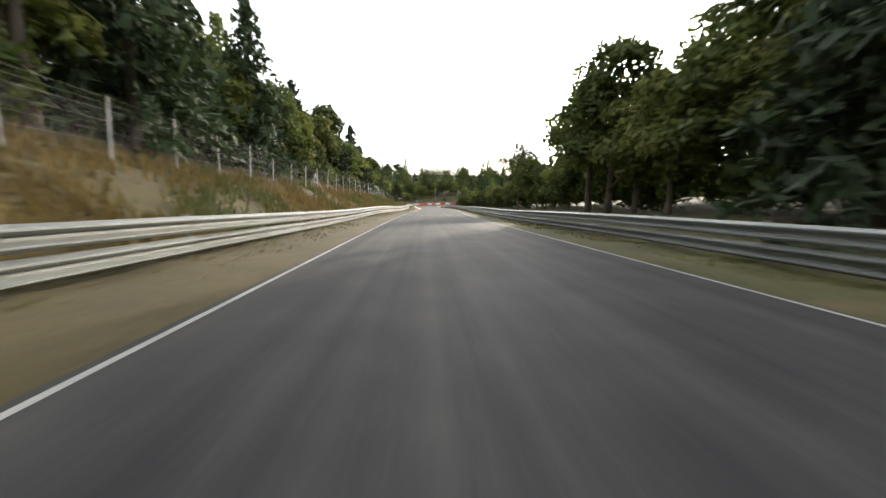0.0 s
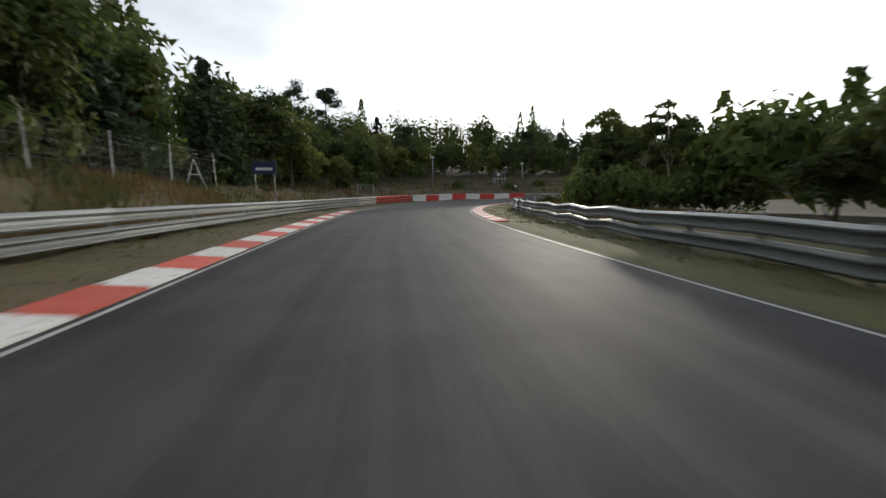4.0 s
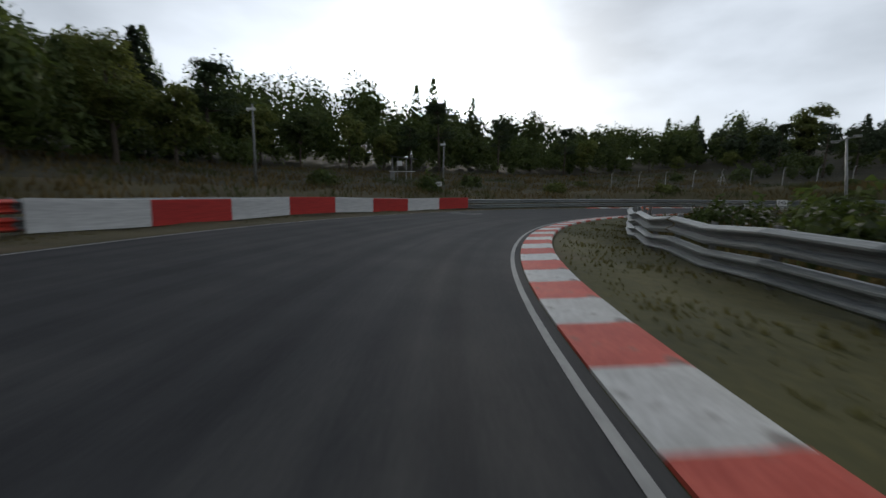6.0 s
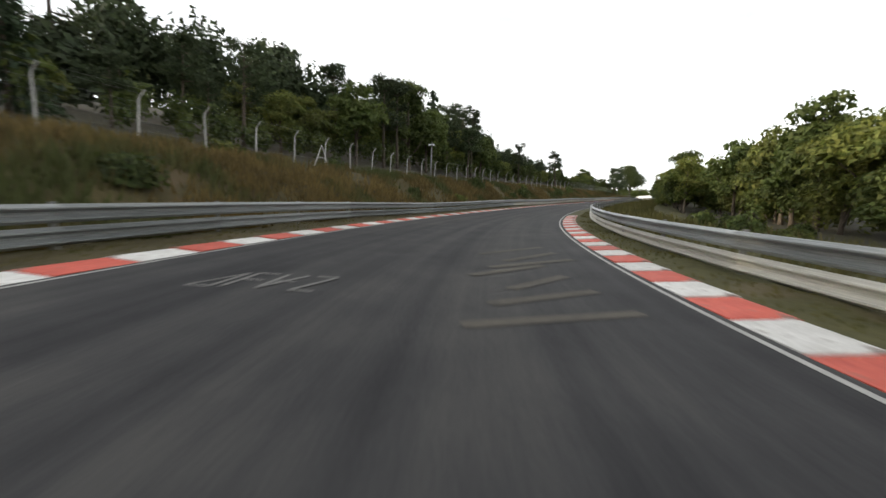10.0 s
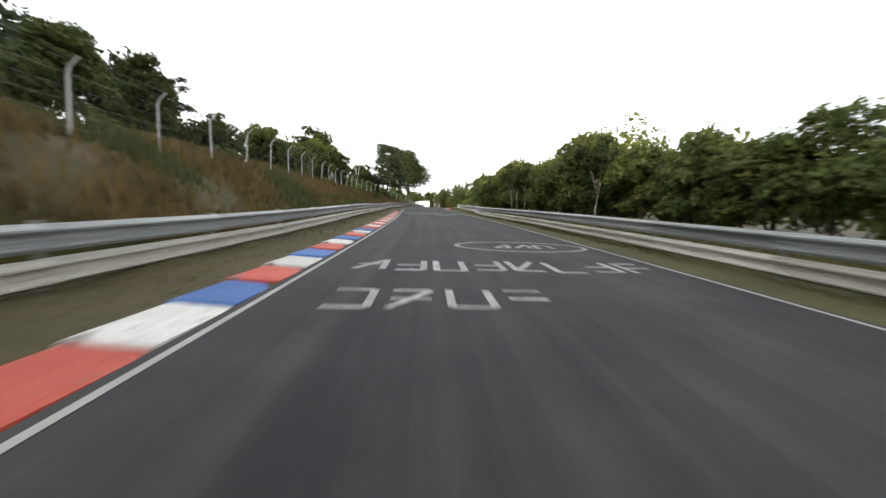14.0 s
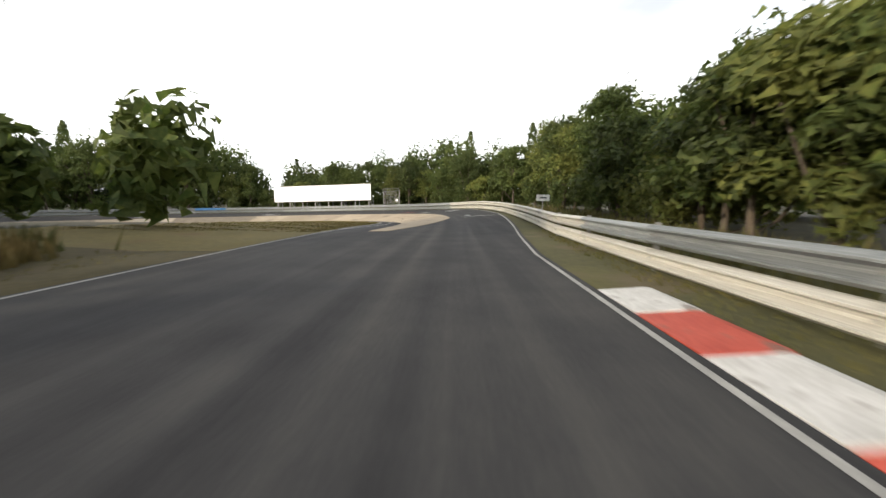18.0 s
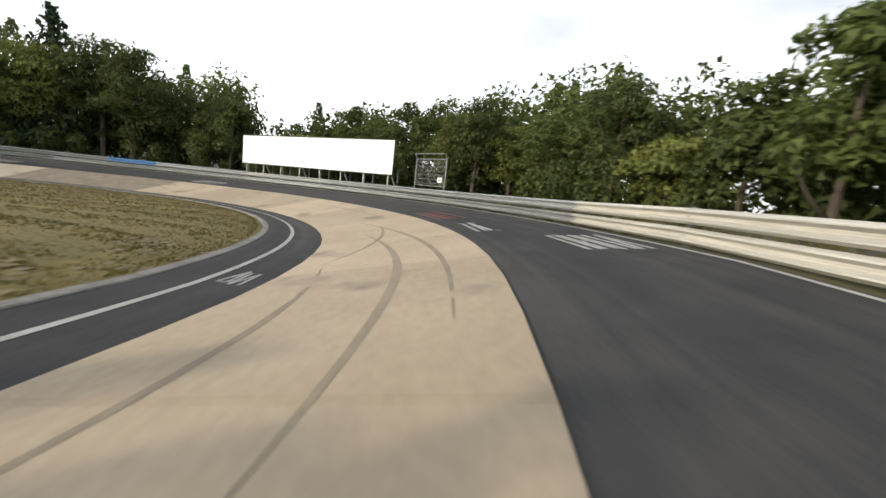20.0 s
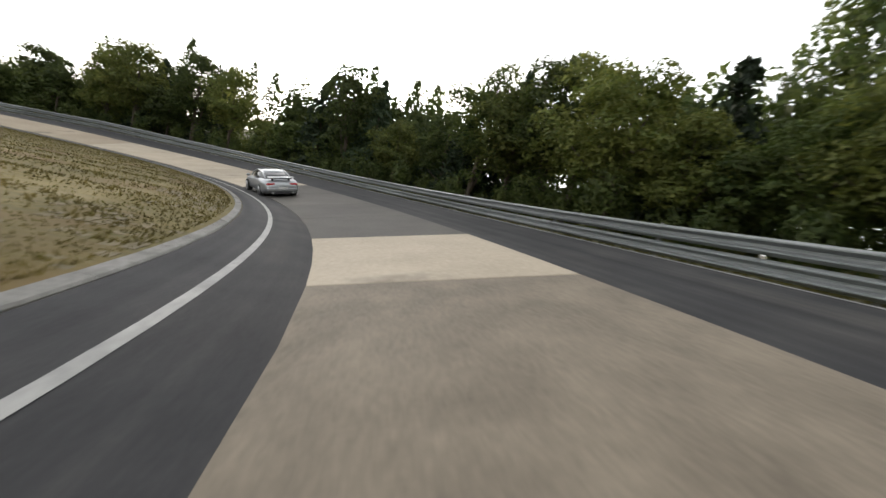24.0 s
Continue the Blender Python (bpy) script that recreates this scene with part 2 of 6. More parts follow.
M_ASPHALT = asphalt()
M_ASPHALT_OLD = material("old_asphalt", (0.03, 0.03, 0.03), (0.065, 0.062, 0.058), 0.8, 0.85, bump=0.4, fine=22, contrast=0.4, own=0, world_space=True)
M_CONCRETE = material("ring_concrete", (0.28, 0.225, 0.155), (0.43, 0.355, 0.255), 0.5, 0.8, bump=0.25, fine=18, contrast=0.5, own=0.14, world_space=True, spots=((0.2, 0.17, 0.13), 0.6, 0.4))
M_LINE = material("line_paint", (0.2, 0.2, 0.19), (0.5, 0.49, 0.46), 1.6, 0.7, bump=0.1, contrast=0.5, own=0, world_space=True)
M_GRAFFITI = material("graffiti_white", (0.12, 0.12, 0.12), (0.5, 0.5, 0.48), 3.0, 0.7, bump=0, contrast=0.45, own=0.2, world_space=True)
M_GRAFFITI_FAINT = material("graffiti_worn", (0.07, 0.068, 0.066), (0.24, 0.235, 0.22), 3.0, 0.8, bump=0, contrast=0.5, own=0.15, world_space=True)
M_GRAFFITI_RED = material("graffiti_red", (0.1, 0.04, 0.04), (0.3, 0.09, 0.08), 3.0, 0.7, bump=0, contrast=0.45, own=0.1, world_space=True)
M_KERB_RED = material("kerb_red", (0.42, 0.055, 0.032), (0.6, 0.11, 0.07), 2.2, 0.65, bump=0.2, own=0.16, spots=((0.2, 0.11, 0.085), 0.57, 2.4))
M_KERB_WHITE = material("kerb_white", (0.5, 0.49, 0.46), (0.74, 0.73, 0.7), 2.2, 0.65, bump=0.2, own=0.14, spots=((0.24, 0.21, 0.185), 0.56, 2.4))
M_KERB_BLUE = material("kerb_blue", (0.03, 0.1, 0.32), (0.06, 0.17, 0.45), 2.2, 0.65, bump=0.2, own=0.1)
M_KERB_GREY = material("kerb_concrete", (0.16, 0.155, 0.14), (0.27, 0.26, 0.24), 1.5, 0.85, bump=0.3, own=0.1, world_space=True)
M_STEEL = material("galvanised_steel", (0.17, 0.185, 0.185), (0.36, 0.375, 0.365), 1.3, 0.48, metal=0.3, bump=0.05, own=0.18, stretch=(0.5, 3, 6), spots=((0.16, 0.15, 0.13), 0.63, 1.6))
M_STEEL_PALE = material("pale_painted_steel", (0.36, 0.345, 0.3), (0.62, 0.6, 0.53), 1.3, 0.5, metal=0.05, bump=0.05, own=0.14, stretch=(0.5, 3, 6), spots=((0.24, 0.21, 0.165), 0.57, 1.6))
M_STEEL_RED = material("red_painted_steel", (0.38, 0.03, 0.02), (0.55, 0.06, 0.035), 1.5, 0.5, bump=0.05, own=0.1)
M_STEEL_ORANGE = material("orange_painted_steel", (0.62, 0.13, 0.03), (0.78, 0.2, 0.06), 1.5, 0.5, bump=0.05, own=0.05)
M_BOARD_WHITE = material("barrier_white", (0.5, 0.5, 0.49), (0.72, 0.72, 0.7), 1.0, 0.55, bump=0.05, own=0.05, stretch=(0.6, 1, 2), spots=((0.3, 0.29, 0.27), 0.64, 1.2))
M_BOARD_RED = material("barrier_red", (0.36, 0.02, 0.018), (0.55, 0.04, 0.03), 1.0, 0.5, bump=0.05, own=0.08, stretch=(0.6, 1, 2), spots=((0.16, 0.03, 0.02), 0.64, 1.2))
M_POST = material("post_steel", (0.2, 0.2, 0.19), (0.34, 0.34, 0.33), 4, 0.55, metal=0.4, bump=0.05)
M_FENCEPOST = material("fence_post_concrete", (0.34, 0.33, 0.31), (0.5, 0.49, 0.46), 3, 0.8, bump=0.2)
M_WIRE = material("fence_wire", (0.22, 0.22, 0.22), (0.34, 0.34, 0.34), 3, 0.5, metal=0.5, bump=0)
M_GRASS = material("grass_ground", (0.034, 0.03, 0.009), (0.088, 0.068, 0.02), 0.45, 0.95, bump=0.6, fine=14, contrast=0.4, own=0, world_space=True, spots=((0.085, 0.06, 0.027), 0.58, 0.4))
M_GRASS_GREEN = material("worn_green_grass", (0.034, 0.036, 0.009), (0.095, 0.086, 0.023), 0.5, 0.95, bump=0.6, fine=14, contrast=0.4, own=0, world_space=True, spots=((0.1, 0.078, 0.035), 0.6, 0.35))
M_INFIELD = material("dry_infield_grass", (0.095, 0.08, 0.024), (0.185, 0.145, 0.042), 0.35, 0.95, bump=0.7, fine=16, contrast=0.35, own=0, world_space=True, spots=((0.135, 0.092, 0.03), 0.56, 0.22))
M_FOREST = material("forest_floor", (0.02, 0.022, 0.01), (0.06, 0.05, 0.024), 0.3, 0.95, bump=0.5, fine=12, own=0, world_space=True)
M_BLADE_DRY = material("dry_grass_blades", (0.085, 0.064, 0.022), (0.175, 0.125, 0.043), 0.25, 0.9, bump=0, own=0, island=0.35, world_space=True, translucent=0.35, spots=((0.07, 0.08, 0.025), 0.5, 0.16))
M_BLADE = material("verge_grass_blades", (0.06, 0.066, 0.017), (0.145, 0.122, 0.04), 0.3, 0.9, bump=0, own=0, island=0.35, world_space=True, translucent=0.35)
M_LEAF = material("broad_leaves", (0.042, 0.07, 0.014), (0.108, 0.13, 0.03), 0.5, 0.75, bump=0, own=0.22, island=0.35, translucent=0.42)
M_LEAF_WARM = material("yellowing_leaves", (0.078, 0.11, 0.022), (0.195, 0.2, 0.046), 0.5, 0.75, bump=0, own=0.22, island=0.35, translucent=0.45)
M_NEEDLE = material("fir_needles", (0.014, 0.03, 0.012), (0.04, 0.062, 0.022), 0.6, 0.8, bump=0, own=0.25, island=0.35, translucent=0.15)
M_PINE = material("pine_needles", (0.025, 0.042, 0.016), (0.06, 0.08, 0.03), 0.6, 0.8, bump=0, own=0.2, island=0.35, translucent=0.2)
M_BARK = material("bark", (0.05, 0.038, 0.026), (0.12, 0.095, 0.07), 3, 0.95, bump=0.8, own=0.2, stretch=(3, 3, 0.6))
M_BARK_PALE = material("pale_bark", (0.22, 0.19, 0.15), (0.42, 0.37, 0.3), 3, 0.95, bump=0.6, own=0.15, stretch=(3, 3, 0.6))
M_BILLBOARD = material("billboard_white", (0.78, 0.79, 0.8), (0.86, 0.86, 0.86), 0.3, 0.5, bump=0, own=0)
M_BLACK = material("dark_steel", (0.025, 0.025, 0.027), (0.05, 0.05, 0.05), 3, 0.5, bump=0.05)
M_SIGN = material("sign_white", (0.6, 0.6, 0.58), (0.75, 0.75, 0.73), 3, 0.5, bump=0.02, own=0.04)
M_NAVY = material("navy_board", (0.015, 0.025, 0.07), (0.03, 0.045, 0.11), 2, 0.5, bump=0.02)
M_FLOWER = material("white_flowers", (0.22, 0.2, 0.16), (0.42, 0.39, 0.33), 3, 0.8, bump=0, own=0.1, island=0.2)
M_SILVER = material("silver_car_paint", (0.42, 0.43, 0.44), (0.5, 0.51, 0.52), 2, 0.28, metal=0.7, bump=0.0, own=0)
M_GLASS = glass_dark("tinted_glass")
M_TYRE = material("tyre_rubber", (0.015, 0.015, 0.015), (0.03, 0.03, 0.03), 8, 0.85, bump=0.2)
M_RIM = material("alloy_rim", (0.3, 0.3, 0.3), (0.45, 0.45, 0.45), 6, 0.35, metal=0.9, bump=0)
M_TAIL = material("tail_lamp_red", (0.35, 0.01, 0.01), (0.5, 0.02, 0.02), 6, 0.2, bump=0)
M_PAVER = material("old_paver_concrete", (0.12, 0.1, 0.05), (0.215, 0.175, 0.095), 2.0, 0.9, bump=0.3, own=0, island=0.25, world_space=True)
M_BLADE_FIELD = material("infield_blades", (0.1, 0.085, 0.025), (0.21, 0.165, 0.048), 0.3, 0.9, bump=0, own=0, island=0.3, world_space=True, translucent=0.3, spots=((0.1, 0.09, 0.026), 0.55, 0.3))
M_BLADE_TUFT = material("tuft_blades", (0.1, 0.1, 0.027), (0.2, 0.165, 0.048), 0.5, 0.9, bump=0, own=0, island=0.3, world_space=True, translucent=0.3)
M_CONCRETE_DARK = material("ring_concrete_dark", (0.13, 0.108, 0.078), (0.27, 0.225, 0.165), 1.4, 0.8, bump=0.3, fine=14, contrast=0.35, own=0.1, world_space=True)
M_CONCRETE_PALE = material("ring_concrete_pale", (0.33, 0.275, 0.2), (0.5, 0.43, 0.325), 0.6, 0.8, bump=0.25, fine=18, contrast=0.45, own=0.1, world_space=True, spots=((0.24, 0.2, 0.15), 0.63, 0.5))
M_CONCRETE_GREY = material("ring_grey_patch", (0.075, 0.069, 0.06), (0.14, 0.128, 0.11), 0.6, 0.85, bump=0.3, fine=20, contrast=0.5, own=0.1, world_space=True)
M_RUBBER = material("rubber_marks", (0.15, 0.125, 0.09), (0.3, 0.25, 0.18), 1.5, 0.8, bump=0, contrast=0.5, own=0.1, world_space=True)
M_DUST = material("road_dust", (0.045, 0.042, 0.036), (0.1, 0.088, 0.068), 1.2, 0.9, bump=0, contrast=0.5, own=0.1, world_space=True)
M_BLUE_PANEL = material("blue_panel", (0.05, 0.17, 0.38), (0.09, 0.25, 0.48), 2, 0.5, bump=0.02)


# ---- builders ----
def mesh_of(name, verts, faces, mat, smooth=False):
    me = bpy.data.meshes.new(name)
    me.from_pydata([tuple(v) for v in verts], [], faces)
    me.materials.append(mat)
    if smooth:
        me.polygons.foreach_set("use_smooth", [True] * len(me.polygons))
    me.update()
    return me


def bm_mesh(name, bm, mat, smooth=False):
    me = bpy.data.meshes.new(name)
    bm.to_mesh(me)
    bm.free()
    me.materials.append(mat)
    if smooth:
        me.polygons.foreach_set("use_smooth", [True] * len(me.polygons))
    return me


def piece(name, me, parent=None, m=None, label=""):
    """One object on a mesh, under a thing or a part of it; m in the parent's space."""
    ob = new(name, me)
    if parent is not None:
        ob.parent = parent
    if m is not None:
        ob.matrix_basis = m
    if label:
        ob["label"] = label
    return ob


def thing(name, label, category, m=None, group="", kind=""):
    ob = new(name)
    if m is not None:
        ob.matrix_basis = m
    return tagged(ob, label, category, group, kind)


def box_bm(bm, sx, sy, sz, at=(0, 0, 0), bevel=0.0, m=None):
    made = bmesh.ops.create_cube(bm, size=1.0)["verts"]
    bmesh.ops.scale(bm, vec=(sx, sy, sz), verts=made)
    if bevel:
        edges = {e for v in made for e in v.link_edges}
        r = bmesh.ops.bevel(bm, geom=list(edges), offset=bevel, segments=1, affect="EDGES")
        made = list({v for f in r["faces"] for v in f.verts} | {v for v in made if v.is_valid})
    bmesh.ops.translate(bm, vec=at, verts=made)
    if m is not None:
        bmesh.ops.transform(bm, matrix=m, verts=made)
    return made


def box(name, sx, sy, sz, mat, at=(0, 0, 0), bevel=0.01, m=None):
    bm = bmesh.new()
    box_bm(bm, sx, sy, sz, at, bevel, m)
    return bm_mesh(name, bm, mat)


def tube_data(points, radii, sides=6):
    """Verts and faces of a tapered tube along points."""
    pts = [Vector(p) for p in points]
    verts, faces = [], []
    for i, p in enumerate(pts):
        d = (pts[min(i + 1, len(pts) - 1)] - pts[max(i - 1, 0)]).normalized()
        a = d.orthogonal().normalized()
        b = d.cross(a)
        for j in range(sides):
            t = 2 * math.pi * j / sides
            verts.append(p + (a * math.cos(t) + b * math.sin(t)) * radii[i])
        if i:
            o = (i - 1) * sides
            for j in range(sides):
                q = (j + 1) % sides
                faces.append((o + j, o + q, o + sides + q, o + sides + j))
    faces.append(tuple(range(sides - 1, -1, -1)))
    faces.append(tuple(len(verts) - sides + j for j in range(sides)))
    return verts, faces


def tube(name, points, radii, mat, sides=6, smooth=True):
    v, f = tube_data(points, radii, sides)
    return mesh_of(name, v, f, mat, smooth)


def joined(name, lists, mat, smooth=False):
    verts, faces = [], []
    for v, f in lists:
        o = len(verts)
        verts += v
        faces += [tuple(i + o for i in q) for q in f]
    return mesh_of(name, verts, faces, mat, smooth)


def on_road(s, l, lift=0.0, turn=0.0):
    """A pose on the circuit's surface, x to the right of the road, y along it, z its normal's upright."""
    p = surf(s, l)
    h = float(np.interp(s, _S, _H))
    return pose(p[0], p[1], p[2] + lift, 0, 0, math.degrees(h) + turn)


def between(a, b, lift=0.0):
    """A pose at a with x towards b, and z up; with the distance."""
    a, b = Vector(a), Vector(b)
    d = b - a
    x = d.normalized()
    y = Vector((0, 0, 1)).cross(x).normalized()
    z = x.cross(y)
    m = Matrix(((x.x, y.x, z.x, a.x), (x.y, y.y, z.y, a.y), (x.z, y.z, z.z, a.z + lift), (0, 0, 0, 1)))
    return m, d.length


# ---- the lie of the land ----
LEFT_BANK = knots([(-60, 2.0), (140, 1.9), (165, 1.3), (200, 1.0), (235, 1.6), (270, 2.7), (430, 2.8), (455, 2.0), (478, 1.3), (486, 0.4), (492, 0.0), (800, 0.0)])
LEFT_HILL = knots([(-60, 0.42), (120, 0.38), (165, 0.2), (200, 0.12), (235, 0.13), (265, 0.2), (300, 0.25), (390, 0.22), (430, 0.12), (470, 0.02), (490, 0.0), (800, 0.0)])
RIGHT_BANK = knots([(-60, 0.7), (120, 0.5), (160, 0.1), (240, 0.2), (300, -0.2), (480, -0.1), (520, 0.2), (800, 0.2)])
RIGHT_HILL = knots([(-60, 0.1), (120, 0.05), (160, 0.0), (240, 0.0), (300, -0.02), (800, 0.0)])


def smooth01(x):
    x = np.clip(x, 0, 1)
    return x * x * (3 - 2 * x)


def land(s, l):
    """Height over the middle line of the land beside the road (and under it)."""
    s, l = np.asarray(s, float), np.asarray(l, float)
    edge = np.where(l < 0, LEFT(s), RIGHT(s))
    inside = np.where(l < 0, l > edge, l < edge)
    zl = cross(s, np.where(inside, l, edge))
    rail = np.where(l < 0, -LEFT_RAIL(s), RIGHT_RAIL(s))
    rail = np.where((l < 0) & (s > 488), 1e6, rail)
    out = np.abs(l) - rail
    bank = np.where(l < 0, LEFT_BANK(s), RIGHT_BANK(s))
    hill = np.where(l < 0, LEFT_HILL(s), RIGHT_HILL(s))
    rise = bank * smooth01((out - 0.4) / 6.0) + hill * np.clip(out - 5, 0, 55)
    ripple = 0.06 * np.sin(s * 1.7 + l) * smooth01((np.abs(l - edge) - 0.6) / 2) * np.where(inside, 0, 1)
    return zl + np.where(out > 0, rise, 0) + ripple - np.where(inside, 0.1, 0.015)


_LINE = np.stack([_X, _Y], 1)


def nearest(x, y):
    """s and l of places in the plane, by the nearest point of the middle line."""
    p = np.stack([np.ravel(x), np.ravel(y)], 1).astype(float)
    s, l = np.empty(len(p)), np.empty(len(p))
    for i in range(0, len(p), 4000):
        q = p[i:i + 4000]
        j = ((q[:, None, :] - _LINE[None, ::2, :]) ** 2).sum(2).argmin(1) * 2
        d = q - _LINE[j]
        s[i:i + 4000] = _S[j]
        l[i:i + 4000] = np.where(d[:, 0] * np.cos(_H[j]) + d[:, 1] * np.sin(_H[j]) >= 0, 1, -1) * np.hypot(d[:, 0], d[:, 1])
    return s, l


def ground_z(x, y):
    """Height of the ground sheet."""
    s, l = nearest(x, y)
    near = np.interp(s, _S, _Z) + land(s, l)
    away = np.clip((np.abs(l) - 60) / 120, 0, 1)
    return near * (1 - away) + away * (6.0 + 14.0 * np.clip(np.abs(l) - 60, 0, 160) / 160)


# ---- trees: built once, then copied ----
def leaf_quads(rng, centres, normals, size, droop=0.0, slim=0.62):
    """Pointed leaf clumps, one small three-cornered face each."""
    n = len(centres)
    nrm = normals + rng.normal(0, 0.55, (n, 3))
    nrm /= np.linalg.norm(nrm, axis=1)[:, None] + 1e-9
    t = np.cross(nrm, rng.normal(0, 1, (n, 3)))
    t /= np.linalg.norm(t, axis=1)[:, None] + 1e-9
    b = np.cross(nrm, t)
    k = (size * rng.uniform(0.55, 1.35, n))[:, None]
    b = b * slim
    v = np.stack([centres - t * k * 0.8 + b * k, centres - t * k * 0.8 - b * k, centres + t * k * 1.2 - np.array([0, 0, droop]) * k], 1).reshape(-1, 3)
    f = (np.arange(n)[:, None] * 3 + np.arange(3)).tolist()
    return v, f


def broad_tree(seed, height, crown_r, crown_low, leaves, size, mat, bark=None, lobes=15, limbs=6, lean=0.0, thick=1.0, name="tree"):
    """A broad-leaved tree: forked trunk with limbs, and a ragged crown of leaf clumps in lobes."""
    rng = np.random.default_rng(seed)
    root = new(name)
    mid = (height + crown_low) / 2
    half = (height - crown_low) / 2
    cs, rs = [], []
    for i in range(lobes):
        u = rng.normal(0, 1, 3)
        u /= np.linalg.norm(u)
        k = rng.uniform(0.35, 0.8)
        c = np.array([u[0] * crown_r * k, u[1] * crown_r * k, mid + u[2] * half * k])
        c[:2] *= 1.0 - 0.35 * max(0.0, (c[2] - mid) / half)
        cs.append(c)
        rs.append(crown_r * rng.uniform(0.28, 0.48))
    cs, rs = np.array(cs), np.array(rs)
    which = rng.choice(lobes, leaves, p=rs ** 2 / (rs ** 2).sum())
    u = rng.normal(0, 1, (leaves, 3))
    u /= np.linalg.norm(u, axis=1)[:, None]
    u[:, 2] = np.where(u[:, 2] < -0.3, -u[:, 2] * 0.6, u[:, 2])
    r = rng.uniform(0.45, 1.08, leaves) ** 0.6
    at = cs[which] + u * (rs[which] * r)[:, None] * np.array([1, 1, 0.85])
    at[:, 2] = np.clip(at[:, 2], crown_low * 0.7, None)
    v, f = leaf_quads(rng, at, u * 0.7 + np.array([0, 0, 0.5]), size, 0.25)
    crown = mesh_of("crown", v, f, mat)
    r0 = (height * 0.018 + 0.05) * thick
    tops = [np.array([0, 0, -0.3]), np.array([0.02, 0, crown_low * 0.5]), np.array([lean * 0.3, 0.1, crown_low]), np.array([lean * 0.6, 0.05, mid]), np.array([lean, 0, height * 0.86])]
    parts = [tube_data(tops, [r0 * 1.35, r0, r0 * 0.85, r0 * 0.5, 0.03], 7)]
    for i in range(limbs):
        z0 = rng.uniform(crown_low * 0.75, mid)
        c = cs[i % lobes]
        a = np.array([0, 0, z0])
        b = a * 0.5 + c * 0.5 + np.array([0, 0, -0.3])
        parts.append(tube_data([a, b, c], [r0 * 0.5, r0 * 0.33, 0.02], 5))
    trunk = joined("trunk", parts, bark or M_BARK, True)
    piece("trunk", trunk, root)
    piece("crown", crown, root)
    return root


def fir_tree(seed, height, spread, mat=None):
    """A spruce: straight tapered trunk and drooping whorls that narrow to a tip."""
    rng = np.random.default_rng(seed)
    root = new("spruce")
    at, nrm = [], []
    levels = int(height * 2.1)
    for i in range(levels):
        k = i / levels
        z = height * (0.1 + 0.88 * k)
        reach = spread * (1 - k) ** 0.85 * rng.uniform(0.75, 1.1) + 0.12
        for j in range(11):
            a = rng.uniform(0, 2 * math.pi)
            arm = reach * rng.uniform(0.7, 1.1)
            for q in np.linspace(0.3, 1.0, max(2, int(arm * 2.2))):
                for side in (-1, 1):
                    at.append([math.cos(a) * arm * q + rng.normal(0, 0.1), math.sin(a) * arm * q + rng.normal(0, 0.1), z - 0.35 * arm * q * q + side * 0.06])
                    nrm.append([math.cos(a + side) * 0.4, math.sin(a + side) * 0.4, 0.7])
    v, f = leaf_quads(rng, np.array(at), np.array(nrm), 0.36, 0.5, 0.5)
    r0 = height * 0.013 + 0.06
    piece("trunk", tube("trunk", [(0, 0, -0.3), (0, 0, height * 0.5), (0, 0, height * 0.98)], [r0 * 1.2, r0 * 0.7, 0.02], M_BARK, 7), root)
    piece("crown", mesh_of("crown", v, f, mat or M_NEEDLE), root)
    return root


def pine_tree(seed, height, mat=None, clumps=17, low=0.42):
    """A Scots pine: bare crooked stem, flat clumps of needles on a few upper limbs."""
    rng = np.random.default_rng(seed)
    root = new("pine_tree")
    bend = rng.normal(0, 0.35, 2)
    stem = [np.array([bend[0] * math.sin(k * 3), bend[1] * k, height * k]) for k in np.linspace(-0.02, 0.95, 6)]
    r0 = height * 0.014 + 0.05
    parts = [tube_data(stem, list(np.linspace(r0 * 1.2, 0.04, 6)), 7)]
    at, nrm = [], []
    for i in range(clumps):
        k = rng.uniform(low, 1.0)
        a = rng.uniform(0, 2 * math.pi)
        arm = height * 0.2 * rng.uniform(0.5, 1.15) * (1.25 - 0.75 * k)
        base = np.array([bend[0] * math.sin(k * 3), bend[1] * k, height * k * 0.95])
        tip = base + np.array([math.cos(a) * arm, math.sin(a) * arm, arm * rng.uniform(0.1, 0.4)])
        parts.append(tube_data([base, (base + tip) / 2 + np.array([0, 0, -0.1]), tip], [r0 * 0.35, r0 * 0.25, 0.015], 5))
        n = 240
        rad = arm * 0.55 + 0.3
        p = tip + rng.normal(0, 1, (n, 3)) * np.array([rad * 0.55, rad * 0.55, rad * 0.24])
        at += list(p)
        nrm += [[0, 0, 0.8]] * n
    v, f = leaf_quads(rng, np.array(at), np.array(nrm), 0.2, 0.0, 0.42)
    piece("trunk", joined("trunk", parts, M_BARK, True), root)
    piece("crown", mesh_of("crown", v, f, mat or M_PINE), root)
    return root


